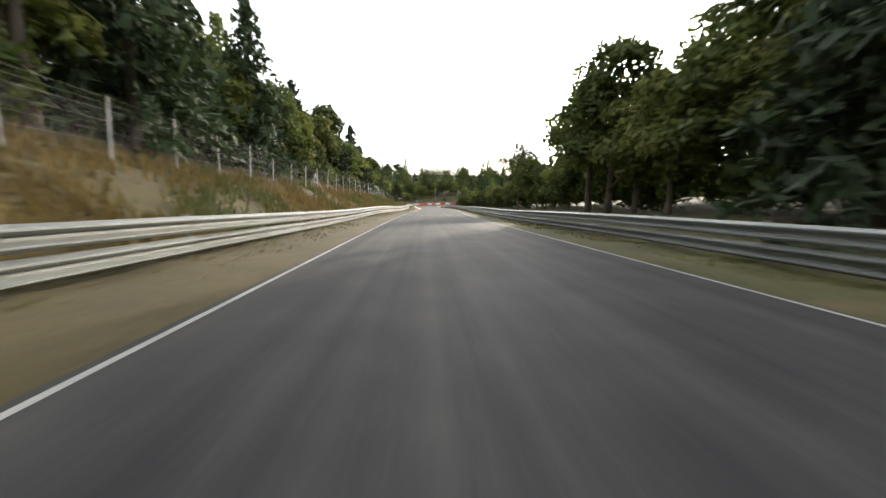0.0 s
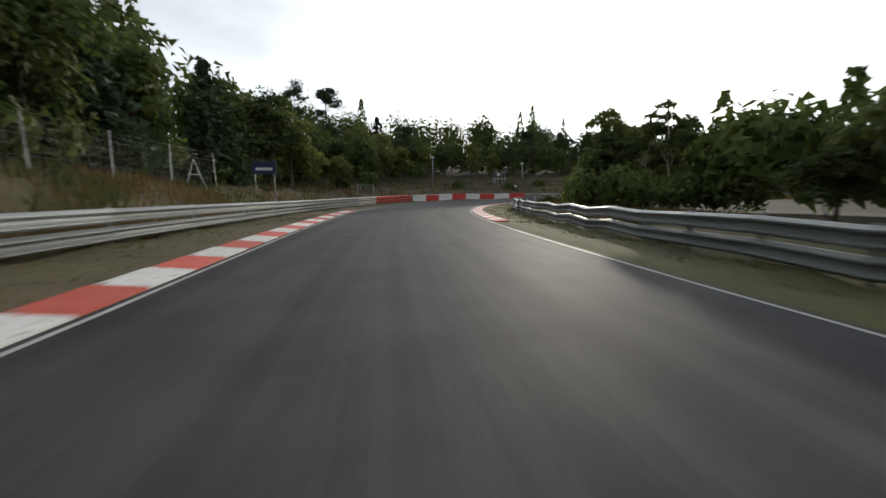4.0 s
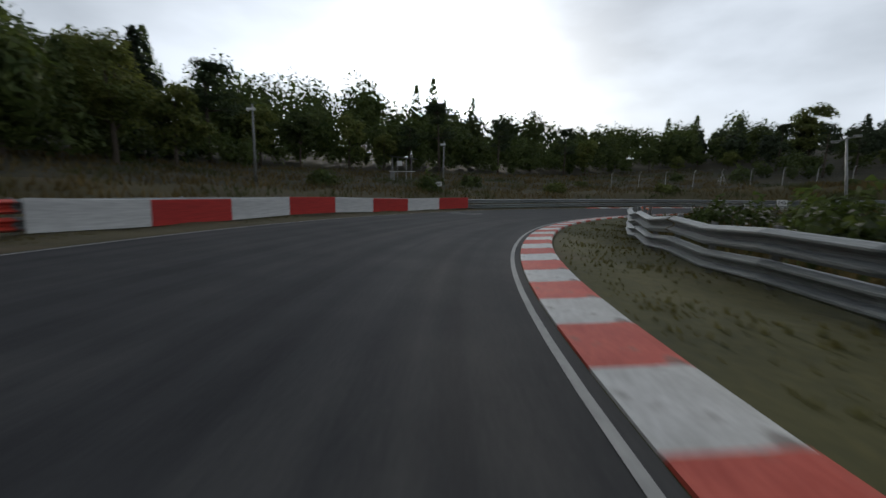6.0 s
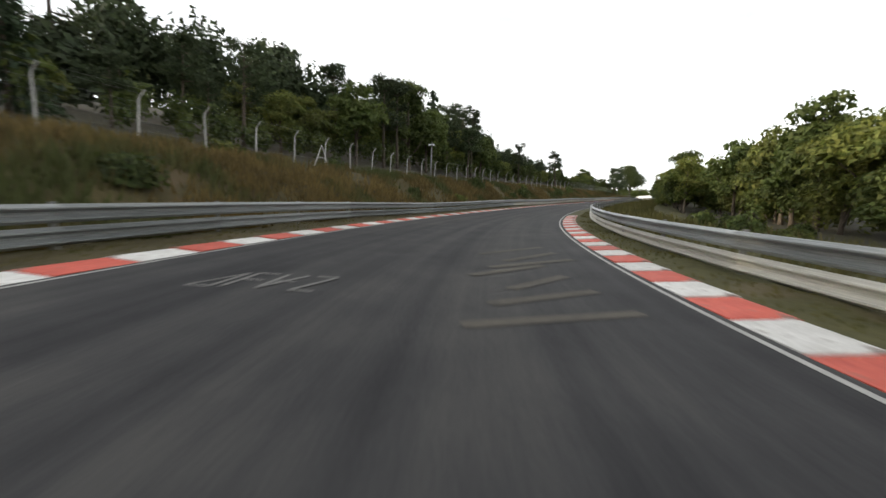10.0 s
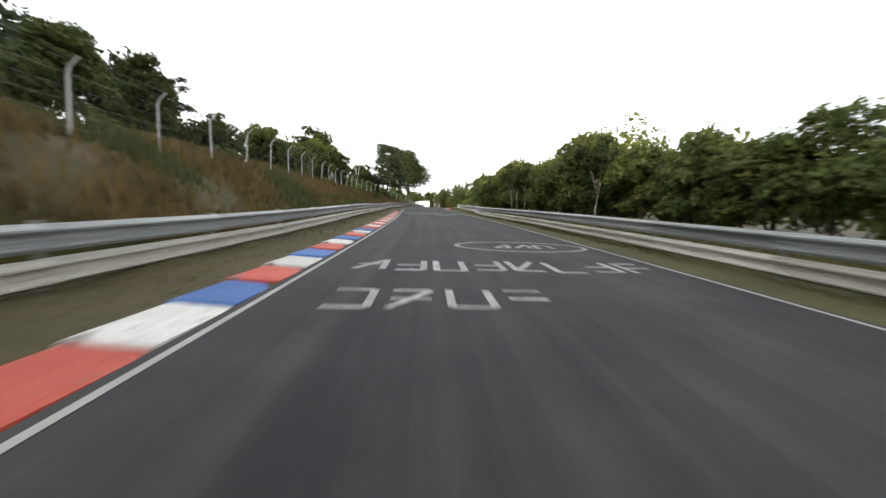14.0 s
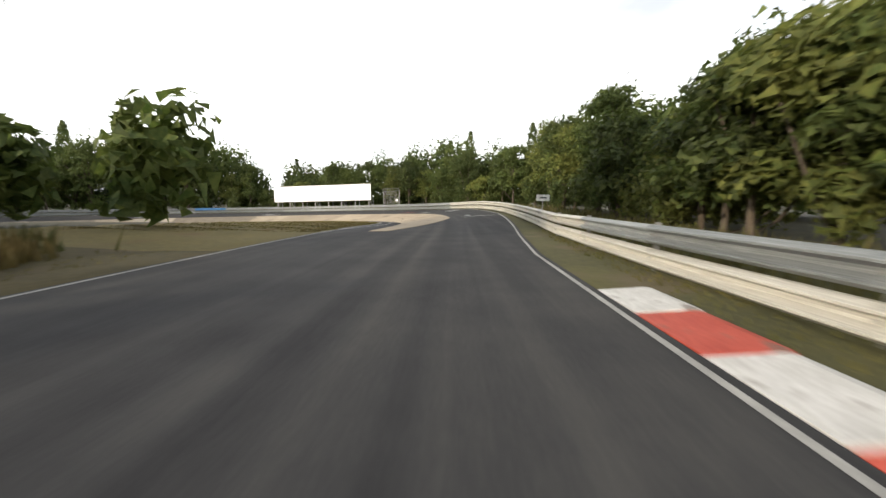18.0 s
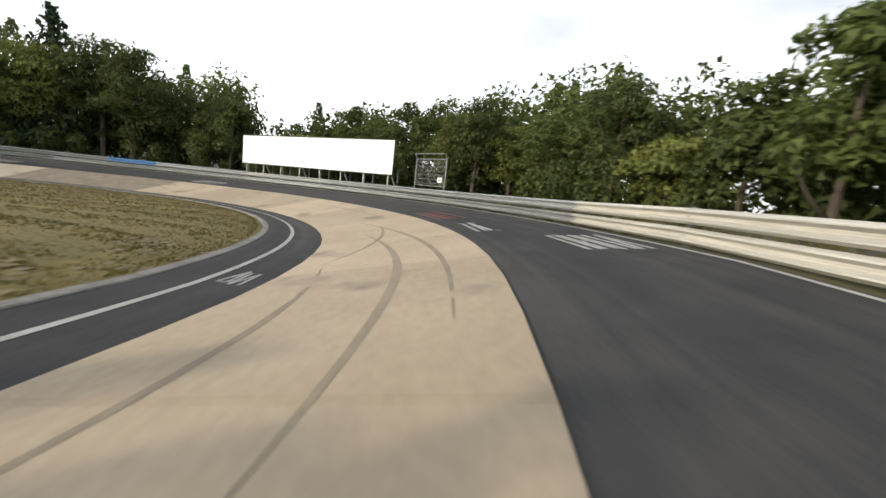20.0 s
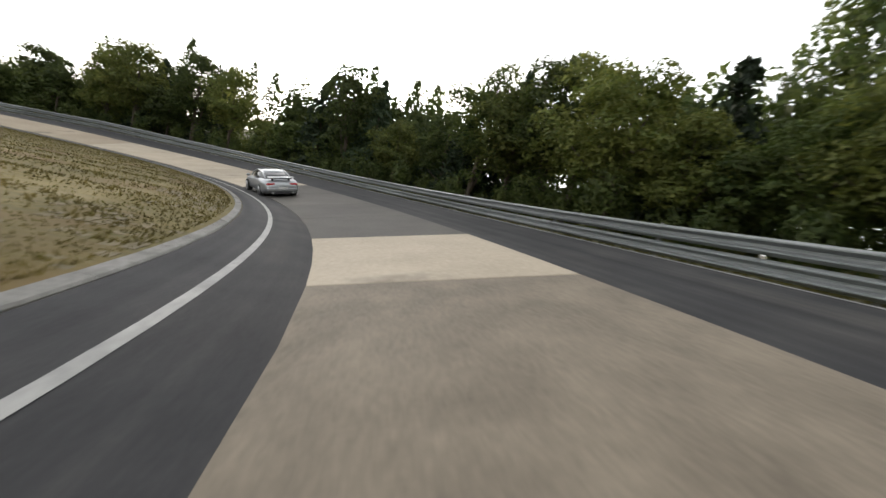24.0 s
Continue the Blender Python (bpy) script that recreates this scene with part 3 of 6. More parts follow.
def bush(seed, height, spread, leaves, mat):
    rng = np.random.default_rng(seed)
    root = new("bush")
    u = rng.normal(0, 1, (leaves, 3))
    u /= np.linalg.norm(u, axis=1)[:, None]
    u[:, 2] = np.abs(u[:, 2])
    k = 1 + 0.3 * np.sin(u[:, 0] * 5 + seed) * np.cos(u[:, 1] * 4)
    at = u * (rng.uniform(0.4, 1.0, leaves) ** 0.5 * k)[:, None] * np.array([spread, spread, height])
    v, f = leaf_quads(rng, at, u, 0.2, 0.1)
    stems = [tube_data([(0, 0, -0.2), (x * spread * 0.4, y * spread * 0.4, height * 0.6)], [0.04, 0.01], 4) for x, y in ((0.6, 0.2), (-0.5, 0.5), (0.1, -0.7), (-0.4, -0.4))]
    piece("stem", joined("stem", stems, M_BARK), root)
    piece("foliage", mesh_of("foliage", v, f, mat), root)
    return root


KINDS = {
    "broad": [broad_tree(11, 9.5, 3.5, 1.2, 4500, 0.225, M_LEAF, None, 26), broad_tree(12, 11.5, 3.9, 1.6, 5000, 0.23, M_LEAF, None, 28), broad_tree(13, 8.5, 3.3, 0.9, 4200, 0.22, M_LEAF_WARM, None, 24), broad_tree(14, 10.5, 3.4, 1.1, 4500, 0.225, M_LEAF_WARM, None, 26)],
    "tall": [broad_tree(15, 12.5, 4.0, 1.0, 8600, 0.162, M_LEAF, None, 34), broad_tree(16, 11.5, 3.8, 1.2, 8200, 0.16, M_LEAF_WARM, None, 32), broad_tree(17, 13.5, 3.9, 1.4, 8600, 0.165, M_LEAF, None, 34)],
    "hedge": [broad_tree(21, 6.5, 3.0, 0.4, 4900, 0.17, M_LEAF, None, 24, 6, 0.0, 1.0, "low_tree"), broad_tree(22, 7.5, 3.2, 0.4, 5000, 0.172, M_LEAF_WARM, None, 24, 6, 0.0, 1.0, "low_tree")],
    "birch": [broad_tree(31, 11.0, 2.6, 4.2, 3400, 0.17, M_LEAF_WARM, M_BARK_PALE, 14, 9, 0.9, 0.34, "birch_tree"), broad_tree(32, 10.0, 2.4, 4.0, 3200, 0.17, M_LEAF, M_BARK_PALE, 14, 9, -0.8, 0.32, "birch_tree")],
    "fir": [fir_tree(41, 13.5, 4.4), fir_tree(42, 11.5, 3.9), fir_tree(43, 15.0, 4.8)],
    "pine": [pine_tree(51, 13.0), pine_tree(52, 11.0), pine_tree(53, 14.5)],
    "bush": [bush(61, 1.5, 1.4, 700, M_LEAF), bush(62, 1.2, 1.6, 700, M_LEAF_WARM), bush(63, 2.2, 1.6, 800, M_LEAF)],
}
LABELS = {
    "tall": "tall dense green tree beside the banked bend",
    "broad": "full green broad-leaved tree at the forest's edge", "hedge": "low dense green tree branching down to the ground", "birch": "slender tree with pale bare stems and thin leaves",
    "fir": "tall dark green spruce with drooping branches", "pine": "Scots pine with bare trunk and ragged dark crown", "bush": "wild leafy bush in the grass"}
for kind, protos in KINDS.items():
    for root in protos:
        tagged(root, LABELS[kind], "bush" if kind == "bush" else "tree", "roadside bushes" if kind == "bush" else "trees along the circuit")
_used = set()
_rng = random.Random(7)


def plant(kind, x, y, scale=1.0, tall=1.0):
    """One tree on the ground at x, y."""
    own = random.Random(int(x * 131) * 7919 + int(y * 137))
    pick = own.randrange(len(KINDS[kind]))
    root = KINDS[kind][pick]
    z = float(ground_z(x, y)[0]) - 0.1
    m = pose(x, y, z, own.uniform(-2.5, 2.5), own.uniform(-2.5, 2.5), own.uniform(0, 360)) @ Matrix.Diagonal((scale, scale, scale * tall, 1))
    if (kind, pick) not in _used:
        _used.add((kind, pick))
        root.matrix_basis = m
        return root
    ob = copy_thing(root, m)
    ob.matrix_basis = m
    return ob


def wood(mix, s0, s1, side, near, far, step, rows, low=0.8, high=1.2):
    """Rows of trees beside the road from s0 to s1, near to far metres from its middle."""
    rng = random.Random(int(s0 * 10) * 31 + int(near * 10) + side)
    for r in range(rows):
        out = near + (far - near) * r / max(1, rows - 1)
        s = s0 + rng.uniform(0, step)
        while s < s1:
            l = side * (out + rng.uniform(-1.2, 1.2))
            p = surf(s, l)
            s += step * rng.uniform(0.75, 1.25) * (1 + 0.25 * r)
            s2, l2 = nearest(p[0], p[1])
            clear = (-LEFT_RAIL(s2) if l2 < 0 else RIGHT_RAIL(s2)) + 2.2
            if abs(float(l2[0])) < float(clear[0]):
                continue
            plant(rng.choice(mix), p[0], p[1], rng.uniform(low, high), rng.uniform(0.9, 1.15))


def tall_grass(name, label, s0, s1, side, near, far, count, height, mat, seed):
    """Thin blades in tufts between two distances from the road's middle."""
    rng = np.random.default_rng(seed)
    s = rng.uniform(s0, s1, count)
    if near is None:
        e = np.abs(LEFT(s) if side < 0 else RIGHT(s)) + 0.95
        w = np.abs(LEFT_RAIL(s) if side < 0 else RIGHT_RAIL(s)) + 0.5
        l = e + (w - e) * rng.uniform(0, 1, count) ** 0.8
    else:
        rail = np.abs(LEFT_RAIL(s) if side < 0 else RIGHT_RAIL(s))
        l = rail + near + (far - near) * rng.uniform(0, 1, count)
    l = l * side
    keep = np.sin(s * 0.9 + l * 1.3) + np.sin(s * 0.23 - l * 0.7) + rng.normal(0, 0.7, count) > -0.7
    s, l = s[keep], l[keep]
    n = len(s)
    h = np.interp(s, _S, _H)
    base = np.stack([np.interp(s, _S, _X) + l * np.cos(h), np.interp(s, _S, _Y) + l * np.sin(h), np.interp(s, _S, _Z) + land(s, l) - 0.04], 1)
    a = rng.uniform(0, 2 * math.pi, n)
    tall = height * rng.uniform(0.45, 1.25, n)
    w = np.stack([np.cos(a), np.sin(a), 0 * a], 1) * (0.035 + 0.05 * tall)[:, None]
    b = rng.uniform(0, 2 * math.pi, n)
    tip = base + np.stack([np.cos(b) * tall * 0.35, np.sin(b) * tall * 0.35, tall], 1)
    v = np.stack([base - w, base + w, tip], 1).reshape(-1, 3)
    ob = new(name, mesh_of(name, v, (np.arange(n)[:, None] * 3 + np.arange(3)).tolist(), mat))
    return tagged(ob, label, "grass", "", "stuff")


# ---- ground, verges, road ----
def strip(name, s_list, columns, mat, smooth=True):
    """A sheet over rows of s and, for each, a list of (l, z over the middle line)."""
    verts, faces = [], []
    w = len(columns(s_list[0]))
    for i, s in enumerate(s_list):
        h = float(np.interp(s, _S, _H))
        x, y, z = (float(np.interp(s, _S, q)) for q in (_X, _Y, _Z))
        for l, dz in columns(s):
            verts.append((x + l * math.cos(h), y + l * math.sin(h), z + dz))
        if i:
            o = (i - 1) * w
            faces += [(o + j, o + j + 1, o + w + j + 1, o + w + j) for j in range(w - 1)]
    return mesh_of(name, verts, faces, mat, smooth)


S_END = 666
gx, gy = np.arange(-150, 421, 4.0), np.arange(-170, 331, 4.0)
gx = np.concatenate([[-3000, -1200, -500, -250], gx, [520, 800, 1500, 3000]])
gy = np.concatenate([[-3000, -1200, -500, -270], gy, [430, 700, 1400, 3000]])
GX, GY = np.meshgrid(gx, gy)
gs, gl = nearest(GX, GY)
GZ = ground_z(GX, GY)
_reach = np.where(gl < 0, np.where(gs > 488, 20.0, -LEFT_RAIL(gs) + 9), RIGHT_RAIL(gs) + 9)
GZ = GZ - 0.7 * smooth01((_reach - np.abs(gl)) / 5.0)
gv = np.stack([GX.ravel(), GY.ravel(), GZ], 1)
cols = len(gx)
gf = [(i * cols + j, i * cols + j + 1, (i + 1) * cols + j + 1, (i + 1) * cols + j) for i in range(len(gy) - 1) for j in range(cols - 1)]
tagged(new("ground", mesh_of("ground", gv, gf, M_FOREST, True)), "dark forest floor that reaches to the horizon", "ground", "", "structure")

rows_s = list(np.arange(-58, S_END, 1.0))


def land_columns(side):
    def columns(s):
        if side < 0:
            far = 19.0 if s > 488 else -float(LEFT_RAIL(s)) + 9
            ls = np.concatenate([[float(LEFT(s)) + 0.3], np.linspace(float(LEFT(s)) - 0.02, -far, 15)])
        else:
            ls = np.concatenate([[float(RIGHT(s)) - 0.3], np.linspace(float(RIGHT(s)) + 0.02, float(RIGHT_RAIL(s)) + 9, 15)])[::-1]
        return [(l, float(z)) for l, z in zip(ls, land(np.full(len(ls), s), ls))][::-1]
    return columns


rows_l = [s for s in rows_s if s <= 490]
tagged(new("verge_left", strip("verge_left", rows_l, land_columns(-1), M_GRASS)), "dry brown and green grass verge rising to a bank", "verge", "", "structure")
tagged(new("infield", strip("infield", [s for s in rows_s if s >= 490], land_columns(-1), M_INFIELD)), "yellow dry grass inside the banked bend", "grass", "", "structure")
tagged(new("verge_right", strip("verge_right", rows_s, land_columns(1), M_GRASS_GREEN)), "worn grass verge behind the road's edge", "verge", "", "structure")


def road_columns(s):
    a, b = float(LEFT(s)), float(RIGHT(s))
    ls = np.concatenate([np.linspace(a, -2.0, 4)[:-1], np.linspace(-2.0, 2.0, 5), np.linspace(2.0, b, 4)[1:]])
    return [(l, float(z)) for l, z in zip(ls, cross(s, ls))]


road_mesh = strip("road", rows_s, road_columns, M_ASPHALT)
_cols = [c for s in rows_s for c in ((l, s) for l, z in road_columns(s))]
_uv = road_mesh.uv_layers.new(name="road")
for _lp in road_mesh.loops:
    _uv.data[_lp.index].uv = _cols[_lp.vertex_index]
road = tagged(new("road", road_mesh), "dark grey worn asphalt racetrack with patches", "road", "", "structure")


def line(name, s0, s1, l_of, width, mat, lift=0.006, label="thin white edge line painted on the asphalt"):
    def columns(s):
        l = float(l_of(s))
        return [(q, float(cross(s, q)) + lift) for q in (l - width / 2, l + width / 2)]
    ob = new(name, strip(name, list(np.arange(s0, s1, 1.0)), columns, mat))
    return tagged(ob, label, "road marking", "", "structure")


line("edge_line_left", -58, 498.5, lambda s: LEFT(s) + 0.15, 0.08, M_LINE)
line("edge_line_right", -58, 501.5, lambda s: RIGHT(s) - 0.15, 0.08, M_LINE)
line("edge_line_ring", 497, 665, lambda s: -3.0 - 0.9 * (1 - smooth01((s - 497) / 14)), 0.12, M_LINE)


def ring_edging():
    """Concrete edging stones, proud of the asphalt, along the ring's inner side."""
    root = tagged(new("ring_edging"), "pale worn concrete edging along the inner side", "kerb", "", "structure")
    rng = random.Random(17)
    s = 500.0
    while s < 664:
        size = 1.0
        a, b = (Vector(surf(q, float(LEFT(q)) - 0.02)) for q in (s + 0.008, s + size - 0.008))
        y = (b - a).normalized()
        x = y.cross(Vector((0, 0, 1))).normalized() * -1
        up, low = 0.022 + rng.uniform(-0.008, 0.006), -0.15
        v = []
        for p in (a, b):
            for w, z in ((0.0, low), (0.0, up - 0.02), (0.03, up), (0.2, up + 0.01), (0.23, low)):
                v.append(p + x * w + Vector((0, 0, z)))
        f = [(k, k + 1, 6 + k, 5 + k) for k in range(4)] + [(4, 3, 2, 1, 0), (5, 6, 7, 8, 9)]
        piece("edging_stone", mesh_of("edging_stone", v, f, M_KERB_GREY), root)
        s += size


ring_edging()


def access_strip():
    """An old asphalt strip on the inner verge, between the grass and the rail."""
    def columns(s):
        k = smooth01((s - 206) / 8) * smooth01((250 - s) / 14)
        a, b = 6.1 + 1.0 * (1 - k), 7.15 + 0.3 * k - 0.3 * (1 - k)
        return [(l, float(land(s, l)) + 0.022) for l in np.linspace(a, b, 4)]
    tagged(new("access_strip", strip("access_strip", list(np.arange(206, 250, 0.5)), columns, M_ASPHALT_OLD)), "narrow old asphalt strip on the inner verge", "road", "", "structure")


access_strip()
line("edge_line_outer", 500, 665, lambda s: RIGHT(s) - 0.15, 0.1, M_LINE)


# ---- kerbs ----
def kerb_mesh(name, mat):
    """A block one metre long (y), rising outwards (+x), with a worn rounded outer edge."""
    prof = [(0, -0.1), (0, 0.012), (0.35, 0.035), (0.66, 0.062), (0.76, 0.05), (0.78, -0.1)]
    v, f = [], []
    for y in (0.006, 0.994):
        v += [(x, y, z) for x, z in prof]
    n = len(prof)
    for j in range(n - 1):
        f.append((j + 1, j, n + j, n + j + 1))
    f += [tuple(range(n)), tuple(range(2 * n - 1, n - 1, -1))]
    return mesh_of(name, v, f, mat)


KERB_MESH = {"r": kerb_mesh("kerb_block", M_KERB_RED), "w": kerb_mesh("kerb_block", M_KERB_WHITE), "b": kerb_mesh("kerb_block", M_KERB_BLUE)}


def kerb(name, s0, s1, side, size, label, pattern=lambda i, s: "rw"[i % 2]):
    root = tagged(new(name), label, "kerb", "kerbs", "structure")
    i, s = 0, s0
    while s < s1:
        edge = (LEFT if side < 0 else RIGHT)
        a, b = surf(s, float(edge(s)) + side * 0.02), surf(s + size, float(edge(s + size)) + side * 0.02)
        d = Vector(b) - Vector(a)
        y = d.normalized()
        x = y.cross(Vector((0, 0, 1))).normalized() * side
        z = Vector((0, 0, 1))
        m = Matrix(((x.x, y.x * d.length, z.x, a[0]), (x.y, y.y * d.length, z.y, a[1]), (x.z, y.z * d.length, z.z, a[2] + _rng.uniform(-0.004, 0.006)), (0, 0, 0, 1)))
        piece("kerb_block", KERB_MESH[pattern(i, s)], root, m)
        s += size
        i += 1
    return root


kerb("kerb_1", 93, 163.5, -1, 1.3, "red and white painted concrete kerb, scuffed")
kerb("kerb_2", 154, 288, 1, 1.1, "red and white kerb round the inside of the bend")
kerb("kerb_3", 221, 409, -1, 1.3, "red and white kerb on the outside, partly blue", lambda i, s: "rwb"[i % 3] if 351 < s < 377 else "rw"[i % 2])
kerb("kerb_4", 426, 486, 1, 1.25, "red and white kerb before the banked bend")


# ---- concrete slabs of the banked bend ----
def slab_mesh(s0, s1, mat):
    v, f = [], []
    n, w = 4, 4
    for k in range(n):
        s = s0 + (s1 - s0) * k / (n - 1)
        right = float(np.interp(s, [498, 511], [-1.2, 2.0]))
        for j in range(w):
            l = -2.0 + (right + 2.0) * j / (w - 1)
            p = surf(s, l)
            v.append((p[0], p[1], p[2] + 0.022))
    for k in range(n - 1):
        for j in range(w - 1):
            o = k * w + j
            f.append((o, o + 1, o + w + 1, o + w))
    rim = [j for j in range(w)] + [k * w + w - 1 for k in range(1, n)] + [(n - 1) * w + j for j in range(w - 2, -1, -1)] + [k * w for k in range(n - 2, 0, -1)]
    o = len(v)
    v += [(v[i][0], v[i][1], v[i][2] - 0.12) for i in rim]
    for a in range(len(rim)):
        b = (a + 1) % len(rim)
        f.append((rim[b], rim[a], o + a, o + b))
    return mesh_of("slab", v, f, mat)


ring = tagged(new("banked_concrete_ring"), "pale tan concrete slabs banked round the bend", "road", "", "structure")
# the slabs' tone by stretch along the ring: tan, dark, pale and grey
TONES = [(498, 563, "tan"), (563, 569.3, "dark"), (569.3, 574.3, "pale"), (574.3, 578.6, "tan"), (578.6, 585, "dark"), (585, 589.7, "pale"), (589.7, 608, "grey"), (608, 632, "pale"), (632, 660, "tan")]
SLAB_MATS = {"tan": M_CONCRETE, "dark": M_CONCRETE_DARK, "pale": M_CONCRETE_PALE, "grey": M_CONCRETE_GREY}
for _a, _b, _tone in TONES:
    n = max(1, round((_b - _a) / 5.0))
    for i in range(n):
        s0, s1 = _a + (_b - _a) * i / n, _a + (_b - _a) * (i + 1) / n
        tone = "dark" if _tone == "tan" and i == 12 else _tone
        piece("slab", slab_mesh(s0, s1 - 0.025, SLAB_MATS[tone]), ring)


# ---- guardrails ----
def beam_mesh(name, mat):
    """A W-shaped steel beam, one metre along x, its face to -y."""
    face = [(0.0, -0.155), (-0.03, -0.15), (-0.085, -0.104), (-0.085, -0.08), (-0.004, -0.03), (-0.004, 0.03), (-0.085, 0.08), (-0.085, 0.104), (-0.03, 0.15), (0.0, 0.155)]
    face = [(y * 1.75, z * 1.2) for y, z in face]
    prof = face + [(y + 0.012, z * 0.985) for y, z in reversed(face)]
    v = [(x, y, z) for x in (-0.01, 1.01) for y, z in prof]
    n = len(prof)
    f = [(j, (j + 1) % n, n + (j + 1) % n, n + j) for j in range(n)] + [tuple(range(n - 1, -1, -1)), tuple(range(n, 2 * n))]
    return mesh_of(name, v, f, mat, False)


BEAMS = {"g": beam_mesh("beam", M_STEEL), "w": beam_mesh("beam", M_STEEL_PALE), "r": beam_mesh("beam", M_STEEL_RED), "o": beam_mesh("beam", M_STEEL_ORANGE), "b": beam_mesh("beam", M_BLUE_PANEL)}
_bm = bmesh.new()
box_bm(_bm, 0.012, 0.1, 1.2, (0, 0.09, 0.34))
for _y in (0.045, 0.135):
    box_bm(_bm, 0.055, 0.012, 1.2, (0.02, _y, 0.34))
POST_MESH = bm_mesh("rail_post", _bm, M_POST)
BOLT_MESH = tube("bolt", [(0, -0.05, 0), (0, -0.012, 0)], [0.022, 0.022], M_POST, 6)


def guardrail(name, label, s0, s1, side, l_of, paint, beams=(0.265, 0.715), size=4.0):
    """Two W beams, one over the other, on posts; elements of four metres."""
    root = tagged(new(name), label, "guardrail", "guardrails", "structure")
    n = max(1, round((s1 - s0) / size))
    ss = np.linspace(s0, s1, n + 1)
    base = []
    for s in ss:
        l = float(l_of(s))
        p = surf(s, l)
        p[2] = np.interp(s, _S, _Z) + float(land(s, l))
        base.append(p)
    for i in range(n):
        a, b = (base[i + 1], base[i]) if side > 0 else (base[i], base[i + 1])
        m, length = between(a, b)
        for k, z in enumerate(beams):
            wob = _rng.uniform(-0.012, 0.012)
            mm = m @ Matrix.Translation((0, wob, z)) @ Matrix.Rotation(radians(_rng.uniform(-1.5, 1.5)), 4, "X") @ Matrix.Diagonal((length, 1, 1, 1))
            piece("beam", BEAMS[paint(ss[i], k)], root, mm)
        piece("rail_post", POST_MESH, root, m)
        if length > 3:
            for z in beams:
                piece("bolt", BOLT_MESH, root, m @ Matrix.Translation((0.02, 0, z)))
    return root


def pale_left(s, k):
    return "w" if (k == 0 and (44 < s < 75 or 305 < s < 440)) or 171 < s < 177 else "r" if 177 <= s < 184 else "g"


def pale_right(s, k):
    if 203.5 < s < 207:
        return "o"
    if 562.6 < s < 566.6 and k == 1:
        return "b"
    return "w" if (k == 0 and (214 < s < 300 or 330 < s < 500)) or 348 < s < 356 or 490 < s < 528 else "g"


guardrail("guardrail_1", "weathered double guardrail with pale lower beam", -56, 90, -1, LEFT_RAIL, pale_left)
guardrail("guardrail_2", "weathered double guardrail, end painted white and red", 90, 186, -1, LEFT_RAIL, pale_left)
guardrail("guardrail_3", "grey weathered double guardrail round the bend", 186, 300, -1, LEFT_RAIL, pale_left)
guardrail("guardrail_4", "grey double guardrail below the grass bank", 300, 486, -1, LEFT_RAIL, pale_left)
guardrail("guardrail_5", "grey streaked double guardrail before dark trees", -56, 100, 1, RIGHT_RAIL, pale_right)
guardrail("guardrail_6", "grey double guardrail with orange painted end", 100, 206, 1, RIGHT_RAIL, pale_right, size=2.0)
guardrail("guardrail_7", "double guardrail with pale lower beam", 213, 330, 1, lambda s: RIGHT_RAIL(s) + 1.6 * (1 - smooth01((s - 213) / 20)), pale_right)
guardrail("guardrail_8", "double guardrail, upper beam grey and lower beam pale", 330, 500, 1, RIGHT_RAIL, pale_right)
guardrail("guardrail_9", "grey double guardrail round the banked bend", 500, 664, 1, RIGHT_RAIL, pale_right)

# red and white boards before the rail of the bend
BOARD_MESH = {}
for key, mt in (("w", M_BOARD_WHITE), ("r", M_BOARD_RED)):
    bm = bmesh.new()
    box_bm(bm, 0.99, 0.05, 0.9, (0.5, -0.3, 0.47), 0.012)
    BOARD_MESH[key] = bm_mesh("barrier_board", bm, mt)
ss = np.linspace(186.0, 208.7, 9)
for i in range(8):
    pts = []
    for s in (ss[i], ss[i + 1]):
        p = surf(s, float(LEFT_RAIL(s)))
        p[2] = np.interp(s, _S, _Z) + float(land(s, float(LEFT_RAIL(s)))) + 0.02
        pts.append(p)
    m, length = between(pts[0], pts[1])
    ob = new("barrier_board", BOARD_MESH["wr"[i % 2]])
    ob.matrix_basis = m @ Matrix.Diagonal((length, 1, 1, 1))
    tagged(ob, ("dull white" if i % 2 == 0 else "scuffed red") + " board fixed before the guardrail", "barrier board", "red and white boards round the bend")

# ---- woods: the first rows tree by tree, what stands behind them as one mass ----
wood(["broad", "fir", "broad"], -10, 34, -1, 17, 17, 5.4, 1, 1.0, 1.3)
wood(["broad", "fir", "broad"], 34, 92, -1, 17, 17, 4.8, 1, 0.82, 1.0)
wood(["broad", "broad", "fir", "broad"], 92, 122, -1, 17, 17, 4.4, 1, 0.78, 0.94)
wood(["broad", "broad", "fir", "hedge"], 122, 148, -1, 17, 17, 4.6, 1, 0.6, 0.76)
wood(["broad", "fir", "broad"], 148, 178, -1, 17, 17, 4.0, 1, 0.78, 1.0)
wood(["broad", "hedge", "broad"], 178, 186, -1, 17, 17, 4.0, 1, 0.62, 0.76)
wood(["broad", "fir", "broad"], -12, 14, 1, 13, 13, 4.2, 1, 0.95, 1.15)
wood(["broad", "broad", "tall"], 14, 40, 1, 13.5, 13.5, 3.6, 1, 1.0, 1.15)
wood(["hedge"], 40, 51, 1, 13.5, 13.5, 3.6, 1, 0.65, 0.8)
wood(["broad", "tall", "broad"], 51, 62, 1, 13.5, 13.5, 3.0, 1, 0.74, 0.86)
wood(["hedge", "broad"], 62, 80, 1, 13.5, 13.5, 4.0, 1, 0.55, 0.72)
wood(["broad", "hedge", "fir"], 80, 150, 1, 13.5, 13.5, 3.8, 1, 0.44, 0.6)
